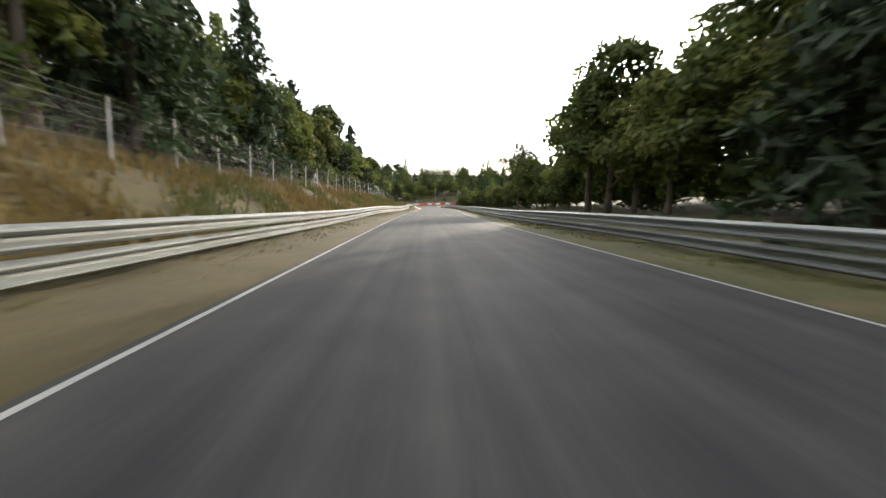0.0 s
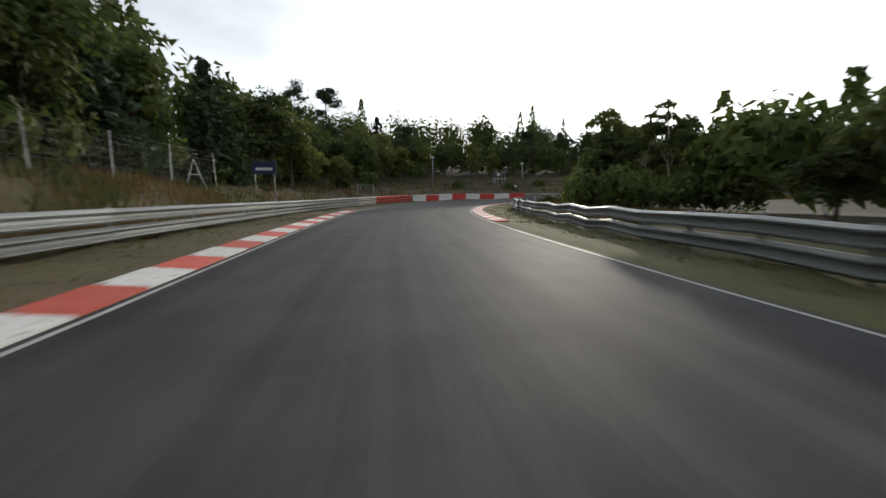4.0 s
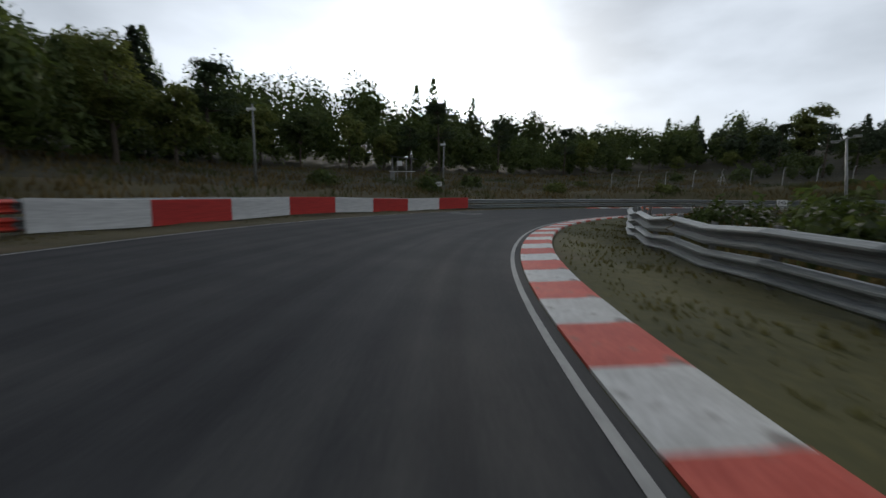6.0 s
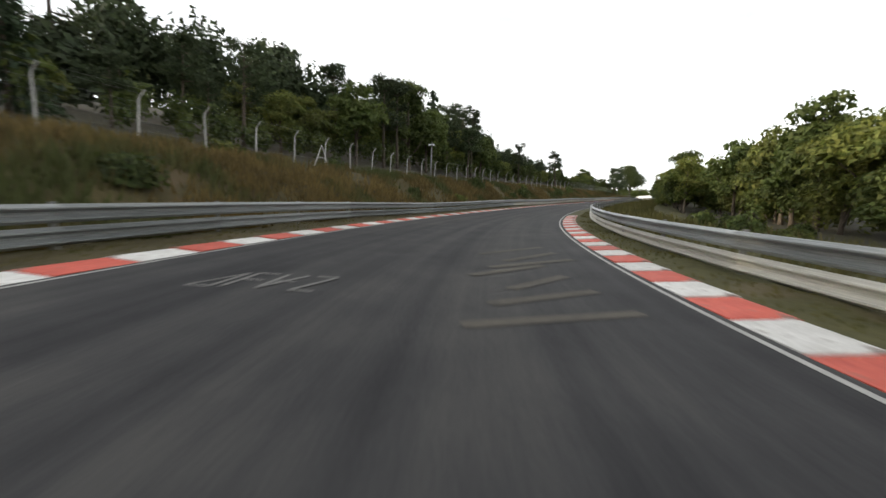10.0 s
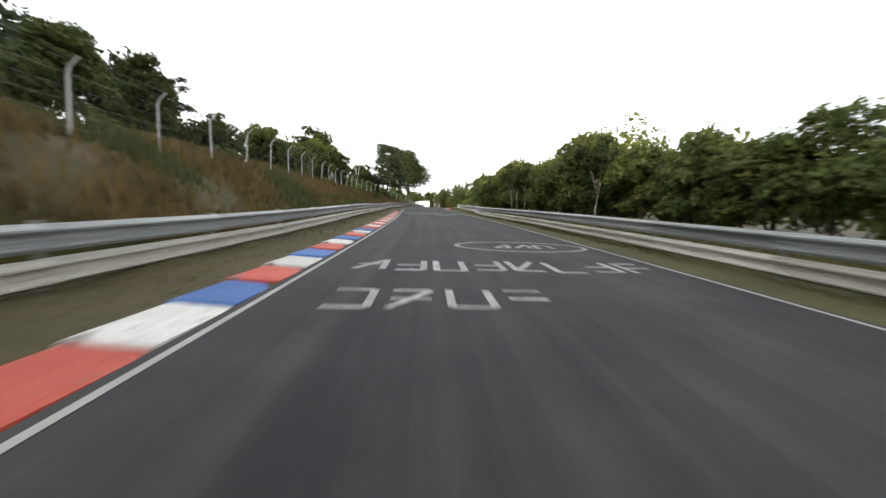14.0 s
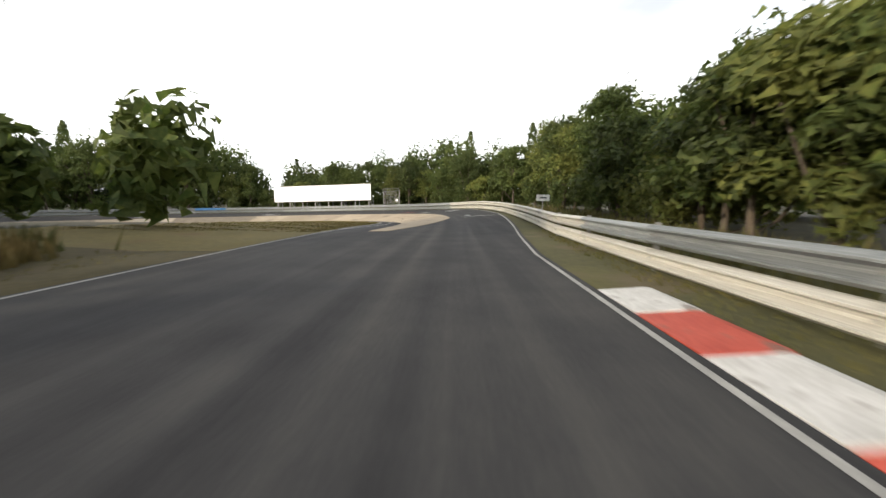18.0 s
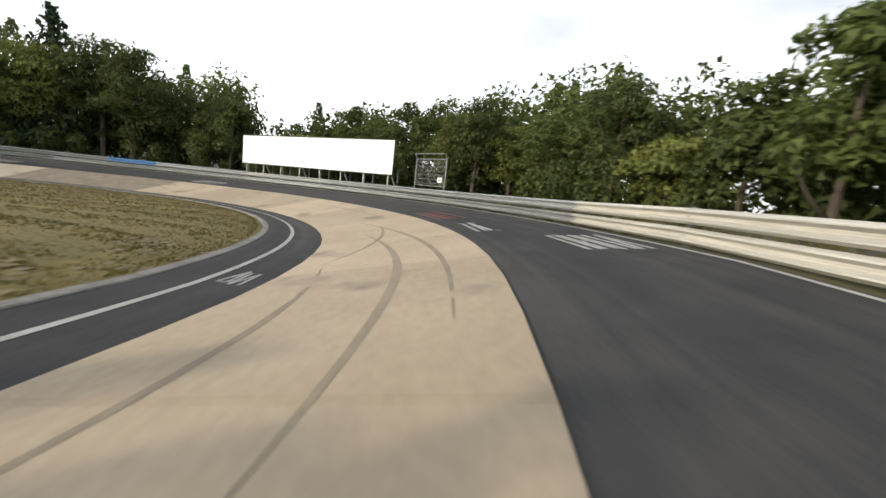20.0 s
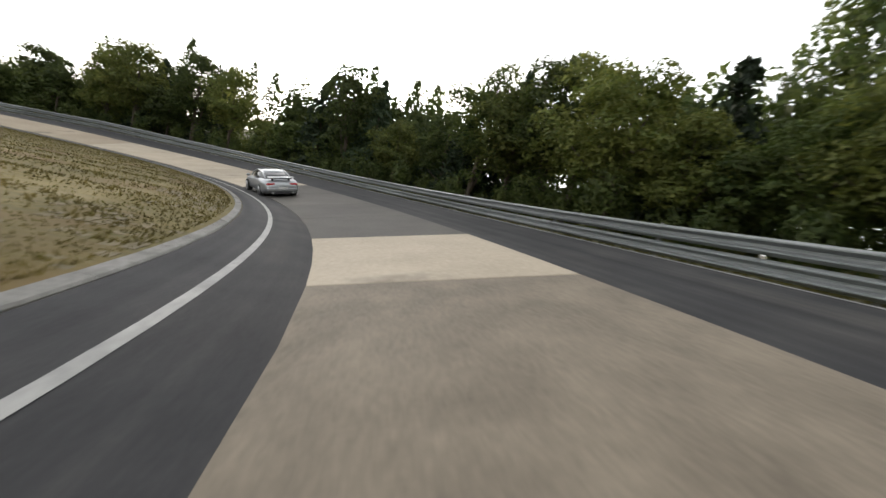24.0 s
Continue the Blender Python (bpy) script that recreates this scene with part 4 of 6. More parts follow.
wood(["broad", "pine", "fir", "broad"], 186, 204, -1, 40, 42, 3.4, 1, 0.95, 1.25)
wood(["broad", "broad", "pine", "broad"], 204, 224, -1, 40, 38, 3.0, 1, 0.68, 0.92)
wood(["broad", "hedge", "pine", "broad"], 224, 238, -1, 38, 37, 3.2, 1, 0.5, 0.75)
wood(["tall", "broad", "tall"], 183, 194, -1, 26, 32, 3.4, 2, 0.58, 0.72)
wood(["tall", "broad", "tall"], 194, 200, -1, 27, 33, 3.4, 2, 0.74, 0.88)
wood(["broad", "broad", "hedge"], 238, 256, -1, 36, 31, 3.2, 1, 0.4, 0.55)
wood(["pine", "pine", "broad"], 254, 264, -1, 22, 29, 4.6, 2, 0.46, 0.62)
wood(["pine", "pine", "broad", "fir"], 264, 277, -1, 22, 29, 4.2, 2, 0.34, 0.48)
wood(["pine", "pine", "broad"], 277, 288, -1, 22, 29, 4.0, 2, 0.6, 0.76)
wood(["pine", "pine", "broad", "broad"], 288, 334, -1, 20, 27, 4.2, 2, 0.78, 1.02)
wood(["pine", "broad", "broad"], 334, 352, -1, 20, 20, 3.4, 1, 0.42, 0.6)
wood(["broad", "hedge", "broad"], 352, 378, -1, 20, 20, 3.2, 1, 0.32, 0.46)
wood(["pine", "broad", "broad"], 378, 398, -1, 20, 20, 3.4, 1, 0.42, 0.6)
wood(["hedge", "hedge", "broad"], 398, 414, -1, 16.5, 16.5, 2.3, 1, 0.54, 0.68)
wood(["hedge", "hedge", "broad"], 414, 422, -1, 16.5, 16.5, 2.3, 1, 0.78, 0.95)
wood(["hedge", "broad", "hedge"], 422, 447, -1, 16.5, 16.5, 2.3, 1, 0.9, 1.08)
wood(["hedge"], 447, 456, -1, 15, 15, 2.3, 1, 0.72, 0.9)
wood(["hedge", "broad", "hedge"], 246, 312, 1, 19.5, 19.5, 2.8, 1, 0.72, 0.92)
wood(["hedge", "hedge", "broad"], 312, 338, 1, 15, 15, 2.8, 1, 0.72, 0.92)
wood(["hedge", "hedge", "broad"], 338, 348, 1, 13, 13, 2.4, 1, 0.64, 0.78)
wood(["hedge"], 348, 388, 1, 12.4, 12.4, 2.3, 1, 0.64, 0.82)
wood(["hedge", "hedge", "broad"], 388, 400, 1, 12.2, 12.2, 2.4, 1, 0.9, 1.1)
wood(["hedge"], 400, 420, 1, 12.6, 12.6, 2.3, 1, 0.98, 1.15)
wood(["hedge"], 420, 444, 1, 12.2, 12.2, 2.4, 1, 0.92, 1.06)
wood(["hedge"], 444, 470, 1, 12.4, 12.4, 2.3, 1, 1.0, 1.18)
wood(["hedge"], 470, 480, 1, 12.4, 12.4, 2.4, 1, 0.74, 0.88)
wood(["hedge", "hedge", "broad"], 480, 494, 1, 12.4, 12.4, 2.4, 1, 0.9, 1.05)
wood(["hedge"], 494, 505, 1, 12.4, 12.4, 2.4, 1, 0.8, 0.95)
wood(["tall", "hedge", "tall"], 505, 526, 1, 14.5, 14.5, 2.6, 1, 0.78, 0.92)
wood(["tall", "broad", "tall"], 526, 540, 1, 15.5, 15.5, 2.4, 1, 0.66, 0.8)
wood(["tall", "broad", "tall"], 540, 553, 1, 15.5, 15.5, 2.4, 1, 0.68, 0.82)
wood(["broad", "broad", "hedge"], 553, 561, 1, 16, 16, 2.3, 1, 0.68, 0.78)
wood(["broad", "tall", "broad"], 561, 567, 1, 16, 16, 2.3, 1, 0.66, 0.78)
wood(["tall"], 568, 575, 1, 15.8, 15.8, 2.8, 1, 1.04, 1.15)
wood(["tall", "tall", "tall", "fir"], 575, 581, 1, 15.8, 15.8, 2.8, 1, 0.96, 1.1)
wood(["tall", "broad", "tall"], 581, 594, 1, 16.2, 16.2, 2.6, 1, 0.68, 0.84)
wood(["tall", "tall", "tall", "fir"], 594, 606, 1, 15.8, 15.8, 2.8, 1, 0.92, 1.08)
wood(["tall", "tall", "fir"], 606, 620, 1, 16.5, 16.5, 3.0, 1, 0.72, 0.88)
wood(["tall", "tall", "hedge", "fir"], 620, 648, 1, 16.5, 16.5, 3.2, 1, 0.95, 1.12)
wood(["hedge", "broad"], 648, 662, 1, 16.5, 16.5, 3.2, 1, 0.78, 0.95)


def far_wood(name, label, s0, s1, side, near, far, gap, low, high, firs, mats, seed, fine=1.0):
    """A mass of woodland: leaf clumps in crowns of many heights, on plain stems."""
    rng = np.random.default_rng(seed)
    vs, fs, stems, count = [], [], [], 0
    n = int((s1 - s0) * (far - near) / (gap * gap))
    s = rng.uniform(s0, s1, n)
    l = side * rng.uniform(near, far, n)
    h = np.interp(s, _S, _H)
    x, y = np.interp(s, _S, _X) + l * np.cos(h), np.interp(s, _S, _Y) + l * np.sin(h)
    s2, l2 = nearest(x, y)
    ok = np.abs(l2) > np.where(l2 < 0, -LEFT_RAIL(s2), RIGHT_RAIL(s2)) + (5.0 if high > 6 else 4.0)
    z = ground_z(x, y)
    for i in np.nonzero(ok)[0]:
        tall = rng.uniform(low, high)
        if rng.random() < firs:
            m = int(330 / fine ** 1.7 * max(0.7, (tall / 10) ** 1.6))
            k = rng.uniform(0.05, 0.97, m) ** 0.8
            a = rng.uniform(0, 2 * math.pi, m)
            tier = 0.8 + 0.35 * np.abs(np.sin(k * tall * 1.6 + i))
            r = (1 - k) ** 0.85 * tall * 0.25 * tier * rng.uniform(0.45, 1.05, m) + 0.12
            at = np.stack([np.cos(a) * r, np.sin(a) * r, k * tall * 1.12], 1)
            nrm = np.stack([np.cos(a), np.sin(a), 0 * a + 0.5], 1)
            leaf = 1.0 - 0.45 * k
        else:
            m = int(380 / fine ** 1.7 * max(0.7, (tall / 10) ** 1.6))
            wide = tall * rng.uniform(0.26, 0.36)
            u = rng.normal(0, 1, (m, 3))
            u /= np.linalg.norm(u, axis=1)[:, None]
            bulge = 1 + 0.13 * np.sin(u[:, 0] * 4 + i) * np.cos(u[:, 2] * 5 + i)
            out = rng.uniform(0.1, 0.97, m) ** 0.55
            leaf = 1.25 - 0.5 * out
            at = u * (out * bulge)[:, None] * np.array([wide, wide, tall * 0.45]) + np.array([0, 0, tall * 0.55])
            nrm = u
        if high < 6:
            keep = rng.random(len(at)) < 0.45
            at, nrm, leaf = at[keep], nrm[keep], leaf[keep]
        v, f = leaf_quads(rng, at, nrm, (0.56 if high > 6 else 0.28) * fine * leaf, 0.2)
        vs.append(v + np.array([x[i], y[i], z[i] - 0.2]))
        fs += [tuple(q + count for q in face) for face in f]
        count += len(v)
    ob = new(name, mesh_of(name, np.concatenate(vs), fs, mats))
    return tagged(ob, label, "woodland", "", "stuff")


far_wood("woodland", "dark mixed woodland climbing the hillside", -30, 90, -1, 20, 44, 4.9, 9, 13, 0.45, M_LEAF, 71)
far_wood("woodland", "dark mixed woodland climbing the hillside", 90, 148, -1, 20, 42, 4.7, 6.5, 9.5, 0.4, M_LEAF, 101)
far_wood("woodland", "dark mixed woodland on the hill before the bend", 148, 180, -1, 20, 42, 4.7, 9.5, 13.5, 0.4, M_LEAF, 102)
far_wood("woodland", "dark mixed woodland on the hill before the bend", 180, 195, -1, 22, 42, 3.6, 6.5, 8.5, 0.2, M_LEAF, 121, 0.6)
far_wood("woodland", "dark mixed woodland beside the straight", -30, 50, 1, 16, 27, 4.4, 10, 14, 0.4, M_LEAF, 72)
far_wood("woodland", "woodland of lower trees beside the road", 52, 168, 1, 18, 27, 4.2, 6, 8.5, 0.25, M_LEAF, 73)
far_wood("woodland", "dark woodland beyond the bend's grass bank", 186, 226, -1, 44, 60, 3.1, 8.5, 11.5, 0.15, M_LEAF, 74, 0.8)
far_wood("woodland", "dark woodland beyond the bend's grass bank", 226, 262, -1, 42, 58, 3.1, 5.8, 8.2, 0.15, M_LEAF, 103, 0.7)
far_wood("woodland", "taller dark woodland behind the first trees", 186, 226, -1, 60, 76, 4.2, 14.5, 19, 0.2, M_LEAF, 93, 0.85)
far_wood("woodland", "dark woodland behind the first trees", 226, 240, -1, 60, 74, 4.0, 11.5, 15.5, 0.2, M_LEAF, 107, 0.85)
far_wood("woodland", "dark woodland behind the first trees", 240, 262, -1, 60, 74, 4.0, 7.6, 10.5, 0.2, M_LEAF, 111, 0.85)
far_wood("woodland", "dark pine woodland above the fence", 252, 276, -1, 31, 48, 4.0, 5.5, 8, 0.25, M_PINE, 75, 0.8)
far_wood("woodland", "dark pine woodland above the fence", 276, 336, -1, 31, 47, 4.2, 9, 13, 0.25, M_PINE, 108, 0.8)
far_wood("woodland", "dark pine woodland above the fence", 336, 412, -1, 29, 46, 4.2, 7, 9.5, 0.2, M_PINE, 94, 0.8)
far_wood("woodland", "dark woodland behind the fence", 408, 420, -1, 23, 42, 3.6, 6, 7.5, 0.1, M_LEAF, 110, 0.7)
far_wood("woodland", "dark woodland behind the fence", 420, 456, -1, 22, 36, 3.6, 8, 10.5, 0.2, M_LEAF, 120, 0.7)
far_wood("woodland", "tall dark woodland on the ridge above the fence", 326, 412, -1, 46, 58, 4.6, 12, 15.5, 0.2, M_PINE, 109, 0.95)
far_wood("woodland", "dense leafy woodland behind the guardrail", 244, 312, 1, 23, 33, 4.0, 4.5, 6.5, 0.12, M_LEAF_WARM, 76)
far_wood("woodland", "dense leafy woodland behind the guardrail", 312, 388, 1, 17.5, 23, 4.0, 5.6, 7.2, 0.08, M_LEAF_WARM, 98, 0.6)
far_wood("woodland", "dense leafy woodland behind the guardrail", 388, 505, 1, 17, 23, 3.8, 7.6, 10.2, 0.08, M_LEAF_WARM, 104, 0.6)
far_wood("woodland", "dense leafy woodland behind the guardrail", 312, 388, 1, 24, 32, 4.4, 6.5, 8.5, 0.12, M_LEAF_WARM, 95)
far_wood("woodland", "dense leafy woodland behind the guardrail", 388, 505, 1, 24, 32, 4.4, 9, 12, 0.12, M_LEAF_WARM, 105)
far_wood("woodland", "dense leafy trees behind the billboard", 522, 552, 1, 18, 24, 3.6, 9.5, 11.5, 0.15, M_LEAF, 97, 0.55)
far_wood("woodland", "dense leafy trees behind the billboard", 552, 562, 1, 18, 24, 3.4, 7.2, 8.6, 0.05, M_LEAF, 114, 0.55)
far_wood("woodland", "dense leafy trees past the billboard", 564, 576, 1, 18, 24, 3.6, 11, 14, 0.15, M_LEAF, 115, 0.55)
far_wood("woodland", "dense mixed woodland round the banked bend", 505, 550, 1, 24, 34, 3.6, 12.5, 15.5, 0.25, M_LEAF, 77, 0.75)
far_wood("woodland", "dense mixed woodland round the banked bend", 550, 566, 1, 24, 34, 3.6, 10.5, 12.5, 0.15, M_LEAF, 116, 0.75)
far_wood("woodland", "dense mixed woodland round the banked bend", 566, 572, 1, 24, 34, 3.6, 14, 17, 0.25, M_LEAF, 117, 0.75)
far_wood("woodland", "dense mixed woodland round the banked bend", 572, 602, 1, 22, 34, 3.6, 13, 16.5, 0.3, M_LEAF, 90, 0.75)
far_wood("woodland", "dense mixed woodland round the banked bend", 602, 618, 1, 22, 34, 3.8, 9.5, 12, 0.3, M_LEAF, 112, 0.7)
far_wood("woodland", "dense mixed woodland round the banked bend", 618, 652, 1, 22, 36, 3.8, 13, 16, 0.4, M_LEAF, 106, 0.7)
far_wood("woodland", "lower woodland past the banked bend", 652, 665, 1, 20, 36, 3.6, 7.2, 9, 0.2, M_LEAF, 118, 0.7)
far_wood("thicket", "tall undergrowth inside the wood", 505, 665, 1, 20, 40, 3.0, 3.4, 5.9, 0.0, M_LEAF, 91, 1.25)
far_wood("thicket", "tall undergrowth inside the wood", 186, 262, -1, 58, 76, 3.6, 3.0, 5.9, 0.0, M_LEAF, 92)
far_wood("woodland", "low dark woodland behind the fence", 440, 492, -1, 26, 44, 4.6, 5, 9, 0.6, M_NEEDLE, 78)
far_wood("woodland", "distant woodland past the end of the circuit", 640, 664, -1, 24, 60, 5.0, 5, 8, 0.4, M_LEAF, 79)

far_wood("thicket", "dense low thicket under the trees", -20, 110, 1, 13.5, 18, 1.9, 2.2, 4.5, 0.0, M_LEAF, 81)
far_wood("thicket", "dense low thicket below the wooded hill", -20, 190, -1, 15, 21, 2.1, 2.0, 4.0, 0.0, M_LEAF, 82)
far_wood("thicket", "dense low thicket along the wood's edge", 186, 262, -1, 38, 58, 2.4, 2.5, 5.9, 0.0, M_LEAF, 83)
far_wood("thicket", "dense low thicket behind the fence", 252, 448, -1, 19.5, 30, 2.3, 2.0, 4.5, 0.0, M_LEAF, 84)
far_wood("thicket", "dense low thicket under the roadside trees", 246, 345, 1, 18, 23, 2.0, 2.0, 4.5, 0.0, M_LEAF_WARM, 85, 0.7)
far_wood("thicket", "dense low thicket under the roadside trees", 335, 505, 1, 11.2, 16.5, 2.0, 2.0, 4.2, 0.0, M_LEAF_WARM, 86, 0.62)
far_wood("thicket", "dense low thicket behind the fence", 394, 458, -1, 14.5, 19.5, 1.9, 2.4, 4.4, 0.0, M_LEAF, 113)
far_wood("thicket", "dense low thicket behind the fence", 436, 474, -1, 13.0, 24, 1.9, 2.0, 4.2, 0.0, M_LEAF, 96)
far_wood("thicket", "dense low thicket along the wood's edge", 174, 206, -1, 27, 42, 2.6, 2.5, 5.5, 0.0, M_LEAF, 99)
far_wood("thicket", "dense low thicket under the taller trees", 596, 622, 1, 17, 24, 1.9, 3.0, 5.6, 0.0, M_LEAF, 119, 0.85)
far_wood("thicket", "dense low thicket under the taller trees", 520, 552, 1, 17, 25, 1.9, 2.8, 5.4, 0.0, M_LEAF, 122, 0.85)
far_wood("thicket", "dense dark thicket inside the bend", 158, 180, 1, 12.5, 24, 1.9, 2.2, 4.2, 0.0, M_LEAF, 88)
far_wood("thicket", "dense low thicket round the banked bend", 505, 665, 1, 12.5, 18, 2.0, 2.2, 4.8, 0.0, M_LEAF, 87, 0.62)
tall_grass("bank_grass", "tall dry brown grass covering the bank", -20, 160, -1, 0.3, 9, 45000, 0.6, M_BLADE_DRY, 1)
tall_grass("bank_grass", "tall dry grass and weeds on the bend's outer bank", 160, 250, -1, 0.5, 32, 34000, 0.55, M_BLADE_DRY, 2)
tall_grass("bank_grass", "tall dry brown grass covering the steep bank", 250, 490, -1, 0.3, 9, 120000, 0.65, M_BLADE_DRY, 3)
tall_grass("verge_grass", "short worn grass of the verge", 0, 490, -1, None, 0, 40000, 0.09, M_BLADE, 4)
tall_grass("verge_grass", "short worn grass of the verge", 0, 500, 1, None, 0, 60000, 0.1, M_BLADE, 5)
tall_grass("undergrowth", "weeds and grass under the trees", 240, 660, 1, 0.5, 6, 34000, 0.6, M_BLADE, 6)
tall_grass("undergrowth", "weeds and grass inside the bend", 150, 245, 1, 0.5, 9, 22000, 0.55, M_BLADE_DRY, 8)


def field_grass():
    rng = np.random.default_rng(9)
    n = 110000
    s, l = rng.uniform(497, 660, n), -4.2 - 13 * rng.uniform(0, 1, n) ** 1.5
    h = np.interp(s, _S, _H)
    base = np.stack([np.interp(s, _S, _X) + l * np.cos(h), np.interp(s, _S, _Y) + l * np.sin(h), np.interp(s, _S, _Z) + land(s, l) - 0.02], 1)
    a, b, tall = rng.uniform(0, 6.3, n), rng.uniform(0, 6.3, n), rng.uniform(0.03, 0.09, n)
    w = np.stack([np.cos(a), np.sin(a), 0 * a], 1) * 0.03
    tip = base + np.stack([np.cos(b) * tall * 0.6, np.sin(b) * tall * 0.6, tall], 1)
    v = np.stack([base - w, base + w, tip], 1).reshape(-1, 3)
    ob = new("infield_grass", mesh_of("infield_grass", v, (np.arange(n)[:, None] * 3 + np.arange(3)).tolist(), M_BLADE_FIELD))
    tagged(ob, "short yellow grass inside the banked bend", "grass", "", "stuff")


field_grass()


def field_tufts():
    """Coarser green and straw tufts in clumps over the infield, and between the pavers."""
    rng = np.random.default_rng(14)
    clumps = 1500
    cs, cl = rng.uniform(500, 655, clumps), -4.3 - 14 * rng.uniform(0, 1, clumps) ** 1.6
    per = 9
    s, l = np.repeat(cs, per) + rng.normal(0, 0.1, clumps * per), np.repeat(cl, per) + rng.normal(0, 0.1, clumps * per)
    l = np.minimum(l, -4.15)
    n = len(s)
    h = np.interp(s, _S, _H)
    base = np.stack([np.interp(s, _S, _X) + l * np.cos(h), np.interp(s, _S, _Y) + l * np.sin(h), np.interp(s, _S, _Z) + land(s, l) - 0.02], 1)
    a, b, tall = rng.uniform(0, 6.3, n), rng.uniform(0, 6.3, n), rng.uniform(0.04, 0.1, n)
    w = np.stack([np.cos(a), np.sin(a), 0 * a], 1) * 0.035
    tip = base + np.stack([np.cos(b) * tall * 0.6, np.sin(b) * tall * 0.6, tall], 1)
    v = np.stack([base - w, base + w, tip], 1).reshape(-1, 3)
    ob = new("grass_tufts", mesh_of("grass_tufts", v, (np.arange(n)[:, None] * 3 + np.arange(3)).tolist(), M_BLADE_TUFT))
    tagged(ob, "green and straw tufts of grass inside the bend", "grass", "", "stuff")


field_tufts()


def pavers():
    """Sunken concrete grass pavers along the ring's inner edge, patchy and overgrown."""
    rng = np.random.default_rng(10)
    lists = []
    for s in np.arange(508, 655, 0.3):
        wide = 3.2 if 545 < s < 572 else 1.9
        for l in np.arange(-4.25, -4.25 - wide, -0.23):
            bare = 0.2 + 0.5 * max(0.0, (-l - 4.25) / wide - 0.55) + 0.2 * math.sin(s * 0.9 + l * 1.7)
            if rng.random() < bare:
                continue
            p = surf(s, l)
            z = p[2] + float(land(s, l)) - float(cross(s, l)) + rng.uniform(-0.03, 0.004)
            h = float(np.interp(s, _S, _H)) + rng.uniform(-0.06, 0.06)
            c, d = math.cos(h), math.sin(h)
            q = [(x * c - y * d + p[0], x * d + y * c + p[1]) for x, y in ((-0.09, -0.115), (0.09, -0.115), (0.09, 0.115), (-0.09, 0.115))]
            lists.append(([(*a, z - 0.1) for a in q] + [(*a, z + 0.006) for a in q], [(4, 5, 6, 7), (0, 1, 5, 4), (1, 2, 6, 5), (2, 3, 7, 6), (3, 0, 4, 7)]))
    ob = new("grass_pavers", joined("grass_pavers", lists, M_PAVER))
    tagged(ob, "sunken concrete grass pavers along the inner edge", "pavers", "", "stuff")


pavers()


# ---- single trees ----
oak = broad_tree(91, 17.0, 8.0, 2.0, 16000, 0.26, M_LEAF, None, 40, 14, 0.5, 1.0, "oak_tree")
tagged(oak, "large old leafy oak standing alone behind the guardrail", "tree", "trees along the circuit")
_p = surf(484, -11.2)
oak.matrix_basis = pose(_p[0], _p[1], float(ground_z(_p[0], _p[1])[0]) - 0.1, 0, 0, 60) @ Matrix.Diagonal((0.98, 0.98, 1.08, 1))
big_pine = pine_tree(92, 12.6, None, 64, 0.22)
tagged(big_pine, "tall ragged Scots pine standing alone behind the fence", "tree", "trees along the circuit")
_p = surf(450.5, -11.2)
big_pine.matrix_basis = pose(_p[0], _p[1], float(ground_z(_p[0], _p[1])[0]) - 0.1, 0, 0, 20) @ Matrix.Diagonal((1.18, 1.18, 1, 1))
for _s, _l, _kind, _k in ((365.5, -15.5, "pine", 0.95), (262, -36, "broad", 1.1), (275, -36, "pine", 1.05), (294, -36, "pine", 1.2), (324, -36, "pine", 1.5), (345, -36, "pine", 1.3), (309, -38, "fir", 1.1), (358, -38, "fir", 1.1), (337, -38, "fir", 1.2), (594, 18.5, "fir", 1.05), (577, 18.5, "fir", 1.2), (606, 20, "fir", 1.05), (613, 21, "fir", 0.95), (644, 20, "fir", 1.05), (638, 21, "fir", 1.0), (384, 9.6, "birch", 0.62), (402.1, 8.9, "birch", 0.6), (400.6, 9.0, "birch", 0.56), (398.9, 9.4, "birch", 0.6), (404.4, 9.5, "birch", 0.53),
                      (469.5, 12.6, "fir", 0.72), (474.5, 15.6, "fir", 0.66), (486, -14.5, "hedge", 0.6), (482, -14.8, "hedge", 0.55), (479, -12.5, "bush", 1.0), (487.5, -10.5, "bush", 0.9), (172, 16.0, "birch", 0.85), (176, 19.5, "birch", 0.9), (168, 15.5, "broad", 0.72), (180, 22.0, "broad", 0.8), (165, 19.0, "birch", 0.85)):
    _p = surf(_s, _l)
    plant(_kind, _p[0], _p[1], _k)
for _i in range(16):
    _p = surf(184 + _i * 1.25, 12.0 + 1.4 * math.sin(_i * 2.1))
    if _i % 5 != 3:
        plant("bush", _p[0], _p[1], _rng.uniform(0.45, 0.75))
for _i in range(26):
    _p = surf(255 + _i * 8.5 + _rng.uniform(-2, 2), -_rng.uniform(9.0, 15.5))
    plant("bush", _p[0], _p[1], _rng.uniform(0.45, 0.8))
for _i in range(14):
    _p = surf(258 + _i * 3.0, _rng.uniform(11.5, 17.0))
    plant("bush", _p[0], _p[1], _rng.uniform(0.35, 0.65))
for _i in range(14):
    _p = surf(165 + _i * 6.5, -_rng.uniform(14, 34))
    plant("bush", _p[0], _p[1], _rng.uniform(0.6, 1.0))


